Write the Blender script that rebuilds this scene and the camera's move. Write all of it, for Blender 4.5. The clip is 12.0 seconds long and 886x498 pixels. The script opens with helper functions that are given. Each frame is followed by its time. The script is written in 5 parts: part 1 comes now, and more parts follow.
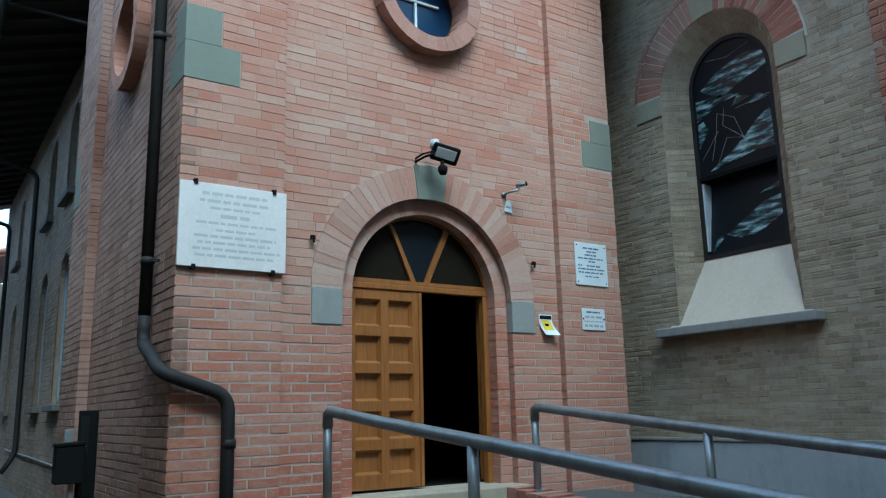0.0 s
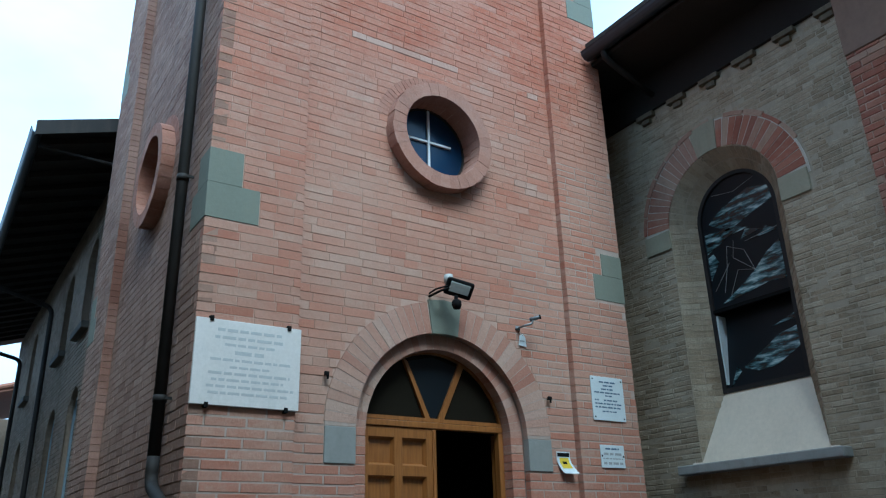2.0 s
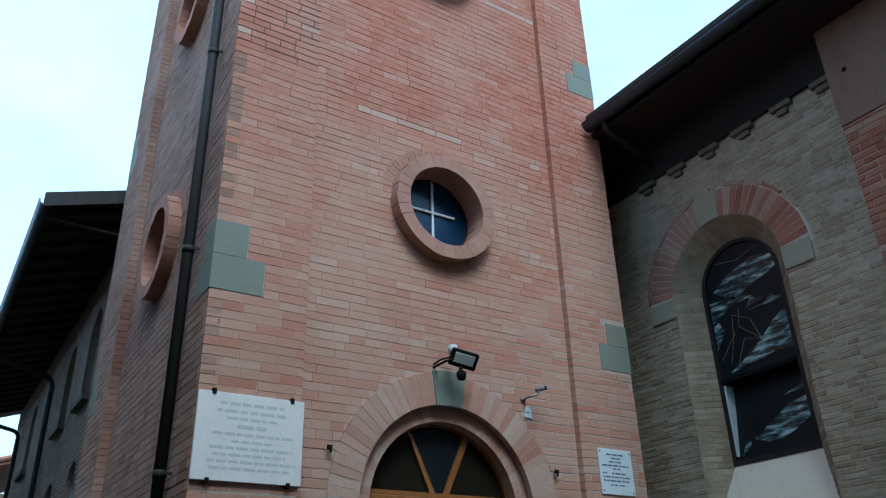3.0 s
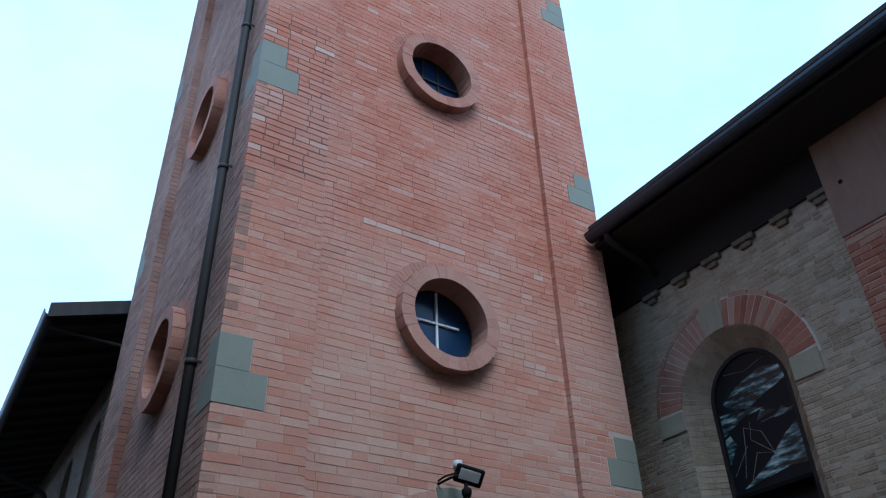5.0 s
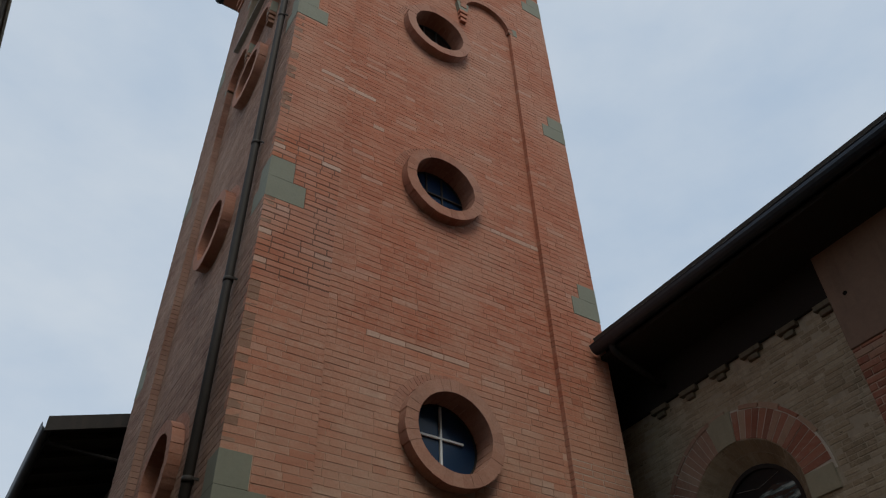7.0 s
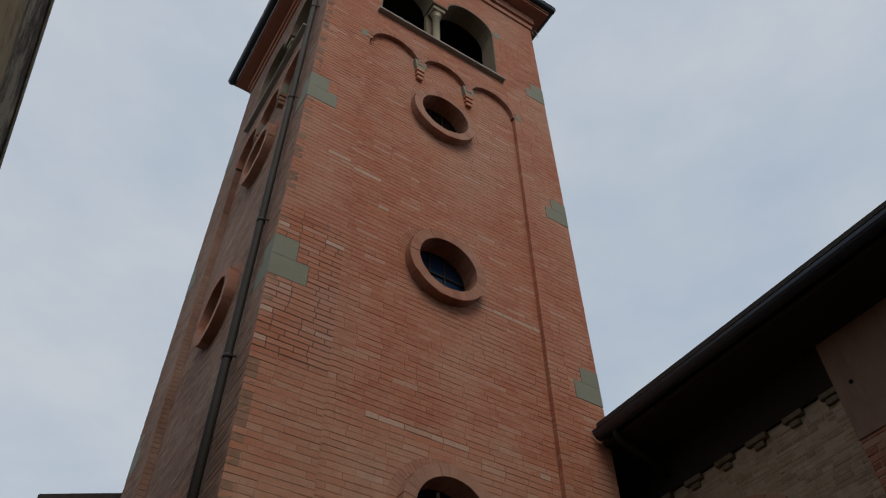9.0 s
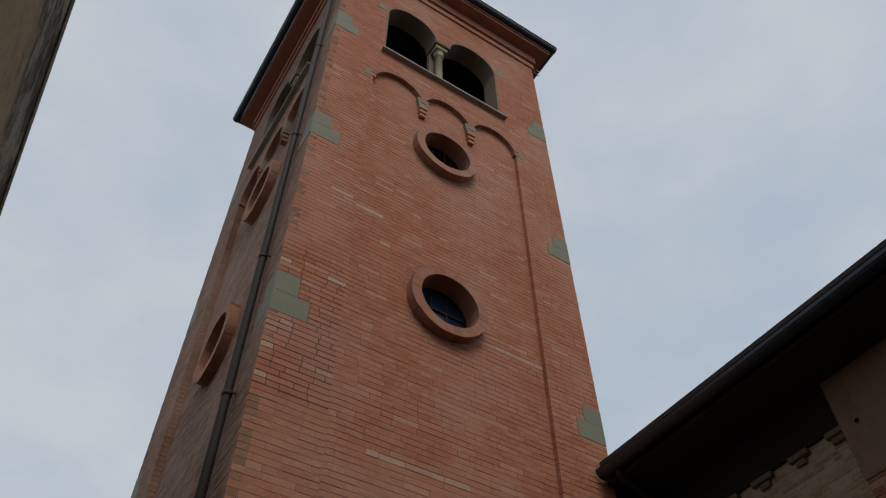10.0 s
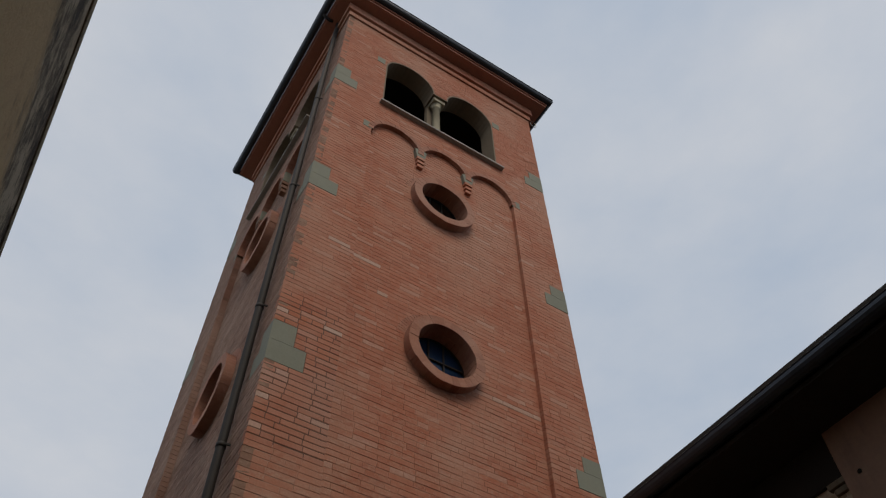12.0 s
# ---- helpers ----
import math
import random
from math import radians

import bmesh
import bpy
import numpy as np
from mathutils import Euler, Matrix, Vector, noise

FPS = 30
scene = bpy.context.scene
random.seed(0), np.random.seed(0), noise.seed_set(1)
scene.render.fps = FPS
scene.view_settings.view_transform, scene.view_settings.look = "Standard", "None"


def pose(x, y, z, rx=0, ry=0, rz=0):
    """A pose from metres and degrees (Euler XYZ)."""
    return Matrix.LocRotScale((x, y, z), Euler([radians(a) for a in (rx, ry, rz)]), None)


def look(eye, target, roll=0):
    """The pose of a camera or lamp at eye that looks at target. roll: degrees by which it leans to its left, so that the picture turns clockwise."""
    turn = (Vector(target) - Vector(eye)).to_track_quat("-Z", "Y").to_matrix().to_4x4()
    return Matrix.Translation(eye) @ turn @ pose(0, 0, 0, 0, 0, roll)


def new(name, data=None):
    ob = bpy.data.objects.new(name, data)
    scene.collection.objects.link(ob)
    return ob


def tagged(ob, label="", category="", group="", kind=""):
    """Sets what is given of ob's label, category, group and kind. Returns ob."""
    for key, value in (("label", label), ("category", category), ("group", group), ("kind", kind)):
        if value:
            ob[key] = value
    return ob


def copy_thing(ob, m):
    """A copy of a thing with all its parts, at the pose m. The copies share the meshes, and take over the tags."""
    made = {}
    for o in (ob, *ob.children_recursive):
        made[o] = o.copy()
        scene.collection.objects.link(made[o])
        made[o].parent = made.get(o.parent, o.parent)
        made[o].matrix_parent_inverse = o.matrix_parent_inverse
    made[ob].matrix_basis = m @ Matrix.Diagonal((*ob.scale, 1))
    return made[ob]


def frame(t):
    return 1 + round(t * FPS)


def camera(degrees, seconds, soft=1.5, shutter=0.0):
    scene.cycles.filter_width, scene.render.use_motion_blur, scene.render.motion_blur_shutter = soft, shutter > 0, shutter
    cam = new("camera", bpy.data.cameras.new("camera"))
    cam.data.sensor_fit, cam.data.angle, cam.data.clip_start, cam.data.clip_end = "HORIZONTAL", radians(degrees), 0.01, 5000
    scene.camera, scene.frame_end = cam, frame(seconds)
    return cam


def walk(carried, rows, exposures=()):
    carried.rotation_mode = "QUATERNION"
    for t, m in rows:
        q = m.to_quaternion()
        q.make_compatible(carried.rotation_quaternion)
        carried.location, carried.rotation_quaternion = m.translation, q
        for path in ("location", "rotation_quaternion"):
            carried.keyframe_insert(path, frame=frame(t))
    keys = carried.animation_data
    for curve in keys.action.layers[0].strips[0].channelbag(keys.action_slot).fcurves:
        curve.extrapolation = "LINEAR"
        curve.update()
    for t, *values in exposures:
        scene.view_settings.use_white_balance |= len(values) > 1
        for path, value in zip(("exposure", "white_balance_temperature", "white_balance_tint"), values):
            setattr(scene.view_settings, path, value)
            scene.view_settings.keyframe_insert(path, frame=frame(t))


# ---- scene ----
PATH = [
    (0, look((-1.724, -6.447, 1.623), (9.255, 9.766, 5.697), -1.39)),
    (0.5, look((-1.739, -6.445, 1.634), (9.091, 9.683, 6.389), -1.42)),
    (1, look((-1.751, -6.444, 1.645), (8.928, 9.534, 7.179), -1.51)),
    (1.5, look((-1.763, -6.445, 1.656), (8.748, 9.336, 8.020), -1.55)),
    (2, look((-1.773, -6.446, 1.667), (8.554, 9.083, 8.893), -1.62)),
    (2.5, look((-1.781, -6.449, 1.678), (8.345, 8.800, 9.737), -1.72)),
    (3, look((-1.788, -6.452, 1.689), (8.134, 8.518, 10.490), -1.83)),
    (5, look((-1.803, -6.472, 1.731), (7.362, 7.378, 12.875), -1.93)),
    (5.5, look((-1.804, -6.478, 1.740), (7.129, 7.029, 13.477), -1.94)),
    (6, look((-1.804, -6.484, 1.748), (6.875, 6.662, 14.071), -1.89)),
    (6.5, look((-1.802, -6.490, 1.756), (6.653, 6.331, 14.566), -1.88)),
    (7, look((-1.800, -6.496, 1.762), (6.402, 5.964, 15.083), -1.95)),
    (9, look((-1.783, -6.519, 1.777), (5.600, 4.797, 16.523), -0.80)),
    (9.5, look((-1.776, -6.523, 1.778), (5.387, 4.512, 16.841), -0.71)),
    (10, look((-1.770, -6.527, 1.777), (5.182, 4.238, 17.132), -0.50)),
    (10.5, look((-1.762, -6.529, 1.774), (4.975, 3.954, 17.417), -0.50)),
    (11, look((-1.754, -6.531, 1.769), (4.816, 3.704, 17.646), -0.41)),
    (11.5, look((-1.746, -6.532, 1.763), (4.709, 3.526, 17.800), -0.31)),
    (12, look((-1.737, -6.532, 1.754), (4.688, 3.357, 17.908), -0.77)),
]
cam = camera(58.72, 12.0, soft=1.2)
EXPO = [(0.0, 1.9, 4710, -11), (0.5, 2.0, 4720, -11), (1.0, 1.78, 4730, -10), (2.0, 1.56, 4780, -9), (3.2, 1.33, 4800, -7), (4.8, 1.24, 4800, 0), (5.5, 0.92, 4870, 9), (6.0, 0.72, 5350, 9), (6.5, 0.42, 6620, 9),
        (7.0, 0.18, 6950, 7), (9.0, 0.07, 7300, 9), (10.5, 0.07, 7400, 9), (12.0, 0.07, 7450, 11.5)]
walk(cam, PATH, EXPO)

# ---------------------------------------------------------------- light
world = bpy.data.worlds.new("overcast_sky")
scene.world = world
world.use_nodes = True
wt = world.node_tree
wt.nodes.clear()
w_out = wt.nodes.new("ShaderNodeOutputWorld")
w_bg = wt.nodes.new("ShaderNodeBackground")
w_sky = wt.nodes.new("ShaderNodeTexSky")
w_sky.sky_type = "NISHITA"
w_sky.sun_disc = False
w_sky.sun_elevation, w_sky.sun_rotation = radians(51), radians(194.0)
w_sky.dust_density = 3.0
w_geo = wt.nodes.new("ShaderNodeTexCoord")
w_map = wt.nodes.new("ShaderNodeMapping")
w_map.inputs["Scale"].default_value = (1.0, 1.0, 2.2)
w_noise = wt.nodes.new("ShaderNodeTexNoise")
w_noise.inputs["Scale"].default_value = 2.3
w_noise.inputs["Detail"].default_value = 6
w_noise.inputs["Roughness"].default_value = 0.55
w_ramp = wt.nodes.new("ShaderNodeValToRGB")
w_ramp.color_ramp.elements[0].position, w_ramp.color_ramp.elements[0].color = 0.3, (4.8, 6.15, 8.3, 1)
w_ramp.color_ramp.elements[1].position, w_ramp.color_ramp.elements[1].color = 0.72, (7.1, 7.95, 9.35, 1)
w_mix = wt.nodes.new("ShaderNodeMixRGB")
w_mix.inputs["Fac"].default_value = 0.86
wt.links.new(w_geo.outputs["Generated"], w_map.inputs["Vector"])
wt.links.new(w_map.outputs["Vector"], w_noise.inputs["Vector"])
wt.links.new(w_noise.outputs["Fac"], w_ramp.inputs["Fac"])
wt.links.new(w_sky.outputs["Color"], w_mix.inputs["Color1"])
wt.links.new(w_ramp.outputs["Color"], w_mix.inputs["Color2"])
wt.links.new(w_mix.outputs["Color"], w_bg.inputs["Color"])
w_bg.inputs["Strength"].default_value = 0.082
wt.links.new(w_bg.outputs["Background"], w_out.inputs["Surface"])

sun = new("sun", bpy.data.lights.new("sun", "SUN"))
sun.data.energy, sun.data.angle, sun.data.color = 1.3, radians(30), (1.0, 0.95, 0.87)
sun.matrix_world = look((-2.9, -11.6, 15), (0, 0, 0))


# ---------------------------------------------------------------- materials
class Nodes:
    """A small builder for node materials in object space metres."""

    def __init__(self, name, rough=0.8, metal=0.0):
        self.m = bpy.data.materials.new(name)
        self.m.use_nodes = True
        self.t = self.m.node_tree
        self.b = self.t.nodes["Principled BSDF"]
        self.b.inputs["Roughness"].default_value = rough
        self.b.inputs["Metallic"].default_value = metal
        self.co = self.t.nodes.new("ShaderNodeNewGeometry")

    def link(self, a, b):
        self.t.links.new(a, b)

    def noise(self, scale, detail=4, rough=0.6, stretch=None, turn=0):
        n = self.t.nodes.new("ShaderNodeTexNoise")
        n.inputs["Scale"].default_value = scale
        n.inputs["Detail"].default_value = detail
        n.inputs["Roughness"].default_value = rough
        if stretch:
            mp = self.t.nodes.new("ShaderNodeMapping")
            mp.inputs["Scale"].default_value = stretch
            mp.inputs["Rotation"].default_value = (radians(turn), 0, 0)
            self.link(self.co.outputs["Position"], mp.inputs["Vector"])
            self.link(mp.outputs["Vector"], n.inputs["Vector"])
        else:
            self.link(self.co.outputs["Position"], n.inputs["Vector"])
        return n.outputs["Fac"]

    def ramp(self, fac, *stops):
        r = self.t.nodes.new("ShaderNodeValToRGB")
        e = r.color_ramp.elements
        while len(e) < len(stops):
            e.new(0.5)
        for el, (p, c) in zip(e, stops):
            el.position = p
            el.color = (*c, 1) if len(c) == 3 else c
        self.link(fac, r.inputs["Fac"])
        return r.outputs["Color"]

    def mix(self, fac, a, b, kind="MIX"):
        x = self.t.nodes.new("ShaderNodeMixRGB")
        x.blend_type = kind
        for v, s in ((fac, "Fac"), (a, "Color1"), (b, "Color2")):
            if isinstance(v, (int, float)):
                x.inputs[s].default_value = v
            elif isinstance(v, tuple):
                x.inputs[s].default_value = (*v, 1)
            else:
                self.link(v, x.inputs[s])
        return x.outputs["Color"]

    def mask(self, fac, lo, hi):
        r = self.t.nodes.new("ShaderNodeMapRange")
        r.inputs["From Min"].default_value, r.inputs["From Max"].default_value = lo, hi
        self.link(fac, r.inputs["Value"])
        return r.outputs["Result"]

    def random(self, island):
        if island:
            return self.co.outputs["Random Per Island"]
        return self.t.nodes.new("ShaderNodeObjectInfo").outputs["Random"]

    def hash(self, island):
        w = self.t.nodes.new("ShaderNodeTexWhiteNoise")
        w.noise_dimensions = "1D"
        self.link(self.random(island), w.inputs["W"])
        return w.outputs["Value"]

    def height(self):
        s = self.t.nodes.new("ShaderNodeSeparateXYZ")
        self.link(self.co.outputs["Position"], s.inputs["Vector"])
        return s.outputs["Z"]

    def colour(self, c):
        if isinstance(c, tuple):
            self.b.inputs["Base Color"].default_value = (*c, 1)
        else:
            self.link(c, self.b.inputs["Base Color"])
        return self

    def bump(self, fac, depth, strength=0.6):
        b = self.t.nodes.new("ShaderNodeBump")
        b.inputs["Distance"].default_value, b.inputs["Strength"].default_value = depth, strength
        self.link(fac, b.inputs["Height"])
        self.link(b.outputs["Normal"], self.b.inputs["Normal"])
        return self


def brick_mat(name, island, stops, pale=(0.42, 0.28, 0.225), pale_amount=0.55, dirt=0.22, lime=False, chips=0.0, high=0.5):
    n = Nodes(name, 0.9)
    base = n.ramp(n.random(island), *stops)
    # broad washed-out areas
    base = n.mix(n.mask(n.noise(0.42, 5, 0.6), 0.45, 0.62), base, n.mix(0.3 if lime else 0.5, base, pale))
    # thin mortar film, smeared along the courses
    film = n.mask(n.mix(0.5, n.noise(3.2, 7, 0.72, (1, 1, 2.5)), n.noise(11.0, 6, 0.75, (1, 1, 1.6))), 0.46, 0.68)
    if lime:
        # lime film by height: none at the foot, most from 3 m, thinning above
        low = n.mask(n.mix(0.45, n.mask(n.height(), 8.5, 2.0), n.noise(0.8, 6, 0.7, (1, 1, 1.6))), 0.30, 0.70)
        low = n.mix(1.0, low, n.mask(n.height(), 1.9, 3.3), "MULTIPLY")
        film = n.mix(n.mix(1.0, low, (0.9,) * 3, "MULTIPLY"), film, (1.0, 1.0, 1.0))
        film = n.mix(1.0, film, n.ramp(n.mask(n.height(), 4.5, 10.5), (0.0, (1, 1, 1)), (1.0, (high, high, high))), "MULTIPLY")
    # some bricks took up more of it than others
    share = n.ramp(n.hash(island), (0.0, (0.35, 0.35, 0.35)), (0.35, (0.8, 0.8, 0.8)), (0.8, (1, 1, 1)), (1.0, (1.25, 1.25, 1.25)))
    film = n.mix(1.0, film, share, "MULTIPLY")
    base = n.mix(n.mix(1.0, film, (pale_amount,) * 3, "MULTIPLY"), base, pale)
    crumbs = n.mask(n.noise(26, 4, 0.75), 0.60, 0.72)
    base = n.mix(n.mix(1.0, crumbs, (0.45 * pale_amount,) * 3, "MULTIPLY"), base, tuple(min(1, v * 1.25) for v in pale))
    soot = n.mask(n.noise(1.7, 6, 0.72, (1.6, 1.6, 0.5)), 0.47 if chips else 0.53, 0.85)
    base = n.mix(n.mix(1.0, soot, (dirt,) * 3, "MULTIPLY"), base, (0.09, 0.077, 0.052) if chips else (0.10, 0.065, 0.05))
    fine = n.noise(38, 5, 0.7)
    base = n.mix(0.4, base, n.ramp(fine, (0.3, (0.5, 0.47, 0.45)), (0.7, (1, 1, 1))), "MULTIPLY")
    if chips:
        hole = n.mask(n.noise(5.5, 5, 0.7, (1, 1, 2.4)), 0.66, 0.71)
        base = n.mix(n.mix(1.0, hole, (chips,) * 3, "MULTIPLY"), base, (0.03, 0.026, 0.02))
    n.colour(base)
    return n.bump(n.mix(0.45, fine, n.noise(9, 5, 0.75)), 0.022 if chips else 0.011, 0.65).m


RED = [(0.0, (0.33, 0.106, 0.057)), (0.3, (0.36, 0.119, 0.064)), (0.6, (0.38, 0.127, 0.069)), (0.92, (0.38, 0.14, 0.082)), (0.99, (0.41, 0.20, 0.14))]
LIME = (0.48, 0.36, 0.28)
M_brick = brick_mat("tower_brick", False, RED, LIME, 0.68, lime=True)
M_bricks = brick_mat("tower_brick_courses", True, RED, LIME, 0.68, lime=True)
# darker copy of the tower brick: soot plus the alley's shade in its tone
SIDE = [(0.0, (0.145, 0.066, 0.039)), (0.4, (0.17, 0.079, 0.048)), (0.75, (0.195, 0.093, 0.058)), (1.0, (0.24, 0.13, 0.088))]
M_side_bricks = brick_mat("shaded_sooty_side_brick", True, SIDE, (0.40, 0.27, 0.205), 0.8, 0.7, lime=True, high=0.95)
M_fresh = brick_mat("clean_red_brick", True, [(0.0, (0.33, 0.10, 0.05)), (0.6, (0.40, 0.135, 0.068)), (0.84, (0.40, 0.15, 0.09)), (0.95, (0.48, 0.33, 0.26))], pale_amount=0.3, dirt=0.1)
# darkened brick copy: shade on the pilaster's inner edge is in the tone
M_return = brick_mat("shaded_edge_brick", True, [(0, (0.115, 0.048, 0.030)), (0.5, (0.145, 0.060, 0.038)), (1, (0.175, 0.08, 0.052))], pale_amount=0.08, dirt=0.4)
M_pale_brick = brick_mat("pale_brick", True, [(0, (0.40, 0.235, 0.17)), (1, (0.46, 0.305, 0.235))], pale_amount=0.35)
RING = [(0, (0.26, 0.10, 0.06)), (0.5, (0.30, 0.12, 0.072)), (1, (0.34, 0.145, 0.092))]
M_ring = brick_mat("ring_brick", True, RING, lime=True)
VOUSS = [(0, (0.29, 0.10, 0.06)), (0.4, (0.35, 0.13, 0.08)), (0.65, (0.38, 0.17, 0.115)), (1, (0.42, 0.27, 0.215))]
M_vouss = brick_mat("voussoir_brick", False, VOUSS, LIME, 0.52, lime=True)
M_ring_one = brick_mat("ring_brick_single", False, RING, lime=True)
GREY = [(0.0, (0.25, 0.188, 0.118)), (0.35, (0.32, 0.245, 0.158)), (0.7, (0.37, 0.29, 0.195)), (0.95, (0.44, 0.36, 0.255))]
M_grey_brick = brick_mat("grey_brick", False, GREY, (0.43, 0.365, 0.26), 0.85, 0.8, chips=0.9)
M_grey_bricks = brick_mat("grey_brick_courses", True, GREY, (0.43, 0.365, 0.26), 0.85, 0.8, chips=0.9)
ARCH = [(0, (0.22, 0.075, 0.045)), (0.5, (0.31, 0.105, 0.062)), (0.85, (0.34, 0.145, 0.09)), (1, (0.40, 0.27, 0.19))]
M_arch_brick = brick_mat("arch_brick", True, ARCH, (0.38, 0.30, 0.23), 0.45, 0.55)
M_arch_one = brick_mat("arch_brick_single", False, ARCH, (0.38, 0.30, 0.23), 0.45, 0.55)
M_left_brick = brick_mat("left_brick", True, [(0, (0.125, 0.092, 0.062)), (0.5, (0.168, 0.125, 0.086)), (1, (0.22, 0.165, 0.118))], (0.32, 0.25, 0.19), 0.55, 0.6)


def rough_mat(name, a, b, scale, rough=0.85, fine=30, depth=0.004, stain=None, metal=0.0, amount=0.6, stretch=None):
    n = Nodes(name, rough, metal)
    c = n.mix(n.noise(scale, 5, 0.65, stretch), a, b)
    if stain:
        c = n.mix(n.mix(1.0, n.mask(n.noise(scale * 0.6 + 0.8, 6, 0.7, (2.5, 2.5, 0.6)), 0.5, 0.8), (amount,) * 3, "MULTIPLY"), c, stain)
    f = n.noise(fine, 4, 0.7)
    c = n.mix(0.25, c, n.ramp(f, (0.3, (0.6, 0.6, 0.6)), (0.7, (1, 1, 1))), "MULTIPLY")
    n.colour(c)
    return n.bump(f, depth).m


def mortar_mat(name):
    n = Nodes(name, 0.95)
    low = n.ramp(n.noise(6, 4), (0.3, (0.29, 0.22, 0.18)), (0.7, (0.38, 0.30, 0.25)))
    high = n.ramp(n.noise(2.2, 5, 0.7, (1, 1, 3)), (0.40, (0.19, 0.080, 0.052)), (0.58, (0.40, 0.20, 0.14)))
    mid = n.ramp(n.noise(5, 4), (0.3, (0.37, 0.235, 0.175)), (0.7, (0.46, 0.32, 0.25)))
    zone = n.mask(n.mix(0.5, n.noise(0.7, 4), n.mask(n.height(), 0.8, 5.4)), 0.44, 0.56)
    upper = n.mask(n.mix(0.5, n.noise(0.9, 4), n.mask(n.height(), 4.0, 8.6)), 0.44, 0.58)
    n.colour(n.mix(upper, n.mix(zone, low, mid), high))
    return n.bump(n.noise(60, 3), 0.004).m


M_mortar = mortar_mat("tower_mortar")
# joints toned down to match the side brick, alley shade included
M_side_mortar = rough_mat("shaded_side_mortar", (0.15, 0.080, 0.052), (0.21, 0.118, 0.08), 3, 0.95, 40, 0.004, (0.10, 0.06, 0.042))
M_grey_mortar = rough_mat("grey_mortar", (0.30, 0.245, 0.175), (0.44, 0.37, 0.275), 3, stain=(0.14, 0.11, 0.08))
M_shell = rough_mat("plain_brickwork", (0.27, 0.11, 0.07), (0.36, 0.16, 0.11), 2, stain=(0.2, 0.1, 0.08))
M_stone = rough_mat("green_grey_stone", (0.152, 0.161, 0.126), (0.198, 0.207, 0.163), 3, 0.85, 25, 0.003, (0.20, 0.18, 0.125), amount=0.4)
M_impost = rough_mat("pale_grey_stone", (0.215, 0.212, 0.195), (0.28, 0.275, 0.255), 4, 0.85, 25, 0.003, (0.17, 0.165, 0.15), amount=0.5)
M_sandstone = rough_mat("pale_sandstone", (0.25, 0.225, 0.155), (0.35, 0.315, 0.225), 3, 0.85, 25, 0.004, (0.18, 0.155, 0.11))
M_marble = rough_mat("weathered_marble", (0.62, 0.575, 0.54), (0.70, 0.655, 0.62), 4, 0.55, 40, 0.001, (0.45, 0.45, 0.43), amount=0.35)
M_white = rough_mat("white_plate", (0.56, 0.60, 0.62), (0.66, 0.69, 0.70), 6, 0.35, 50, 0.0005)
M_ink = rough_mat("engraved_ink", (0.28, 0.29, 0.29), (0.4, 0.4, 0.4), 30, 0.7)
M_blue_ink = rough_mat("blue_ink", (0.07, 0.11, 0.18), (0.11, 0.15, 0.22), 30, 0.5)
M_black = rough_mat("black_paint", (0.006, 0.006, 0.0065), (0.011, 0.011, 0.011), 8, 0.75)
M_black.node_tree.nodes["Principled BSDF"].inputs["Specular IOR Level"].default_value = 0.06
M_zinc = rough_mat("dark_zinc", (0.018, 0.0165, 0.016), (0.032, 0.029, 0.028), 3, 0.66, 20, 0.001, (0.06, 0.048, 0.038), 0.15, 0.5)
M_zinc.node_tree.nodes["Principled BSDF"].inputs["Specular IOR Level"].default_value = 0.22
M_gutter = rough_mat("gutter_metal", (0.030, 0.038, 0.050), (0.05, 0.06, 0.072), 3, 0.4, 20, 0.001, (0.02, 0.02, 0.02), 0.5, 0.4)
M_rail = rough_mat("galvanised_rail", (0.16, 0.18, 0.19), (0.42, 0.43, 0.43), 5, 0.42, 40, 0.0015, (0.09, 0.085, 0.08), 0.6, 0.7)
M_plaster = rough_mat("cream_plaster", (0.66, 0.56, 0.43), (0.74, 0.64, 0.51), 1.5, 0.9, 20, 0.003, (0.40, 0.35, 0.28), amount=0.25)
M_concrete = rough_mat("concrete", (0.36, 0.375, 0.385), (0.46, 0.475, 0.48), 1.6, 0.9, 15, 0.004, (0.18, 0.18, 0.175))
M_ledge = rough_mat("grey_ledge", (0.24, 0.23, 0.215), (0.33, 0.32, 0.30), 3, 0.9, 20, 0.004, (0.14, 0.13, 0.12))
M_dark_sill = rough_mat("dark_sill_stone", (0.075, 0.070, 0.060), (0.12, 0.112, 0.098), 5, 0.9, 20, 0.004, (0.04, 0.036, 0.03))
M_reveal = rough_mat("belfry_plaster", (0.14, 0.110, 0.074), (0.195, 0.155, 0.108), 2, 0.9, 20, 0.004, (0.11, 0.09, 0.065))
M_render = rough_mat("stained_render", (0.34, 0.26, 0.14), (0.41, 0.315, 0.18), 0.8, 0.9, 14, 0.005, (0.21, 0.18, 0.14), amount=0.45, stretch=(2, 0.5, 0.5))
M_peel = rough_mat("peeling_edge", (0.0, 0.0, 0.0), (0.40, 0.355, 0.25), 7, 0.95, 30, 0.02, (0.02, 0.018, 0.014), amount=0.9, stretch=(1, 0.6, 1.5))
# dark brown boards, with the shade under the eaves added to their colour
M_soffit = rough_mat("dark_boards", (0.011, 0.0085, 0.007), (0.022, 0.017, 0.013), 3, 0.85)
M_tile = rough_mat("clay_roof_tile", (0.30, 0.12, 0.075), (0.40, 0.20, 0.13), 4, 0.9, 20, 0.005, (0.16, 0.11, 0.09))
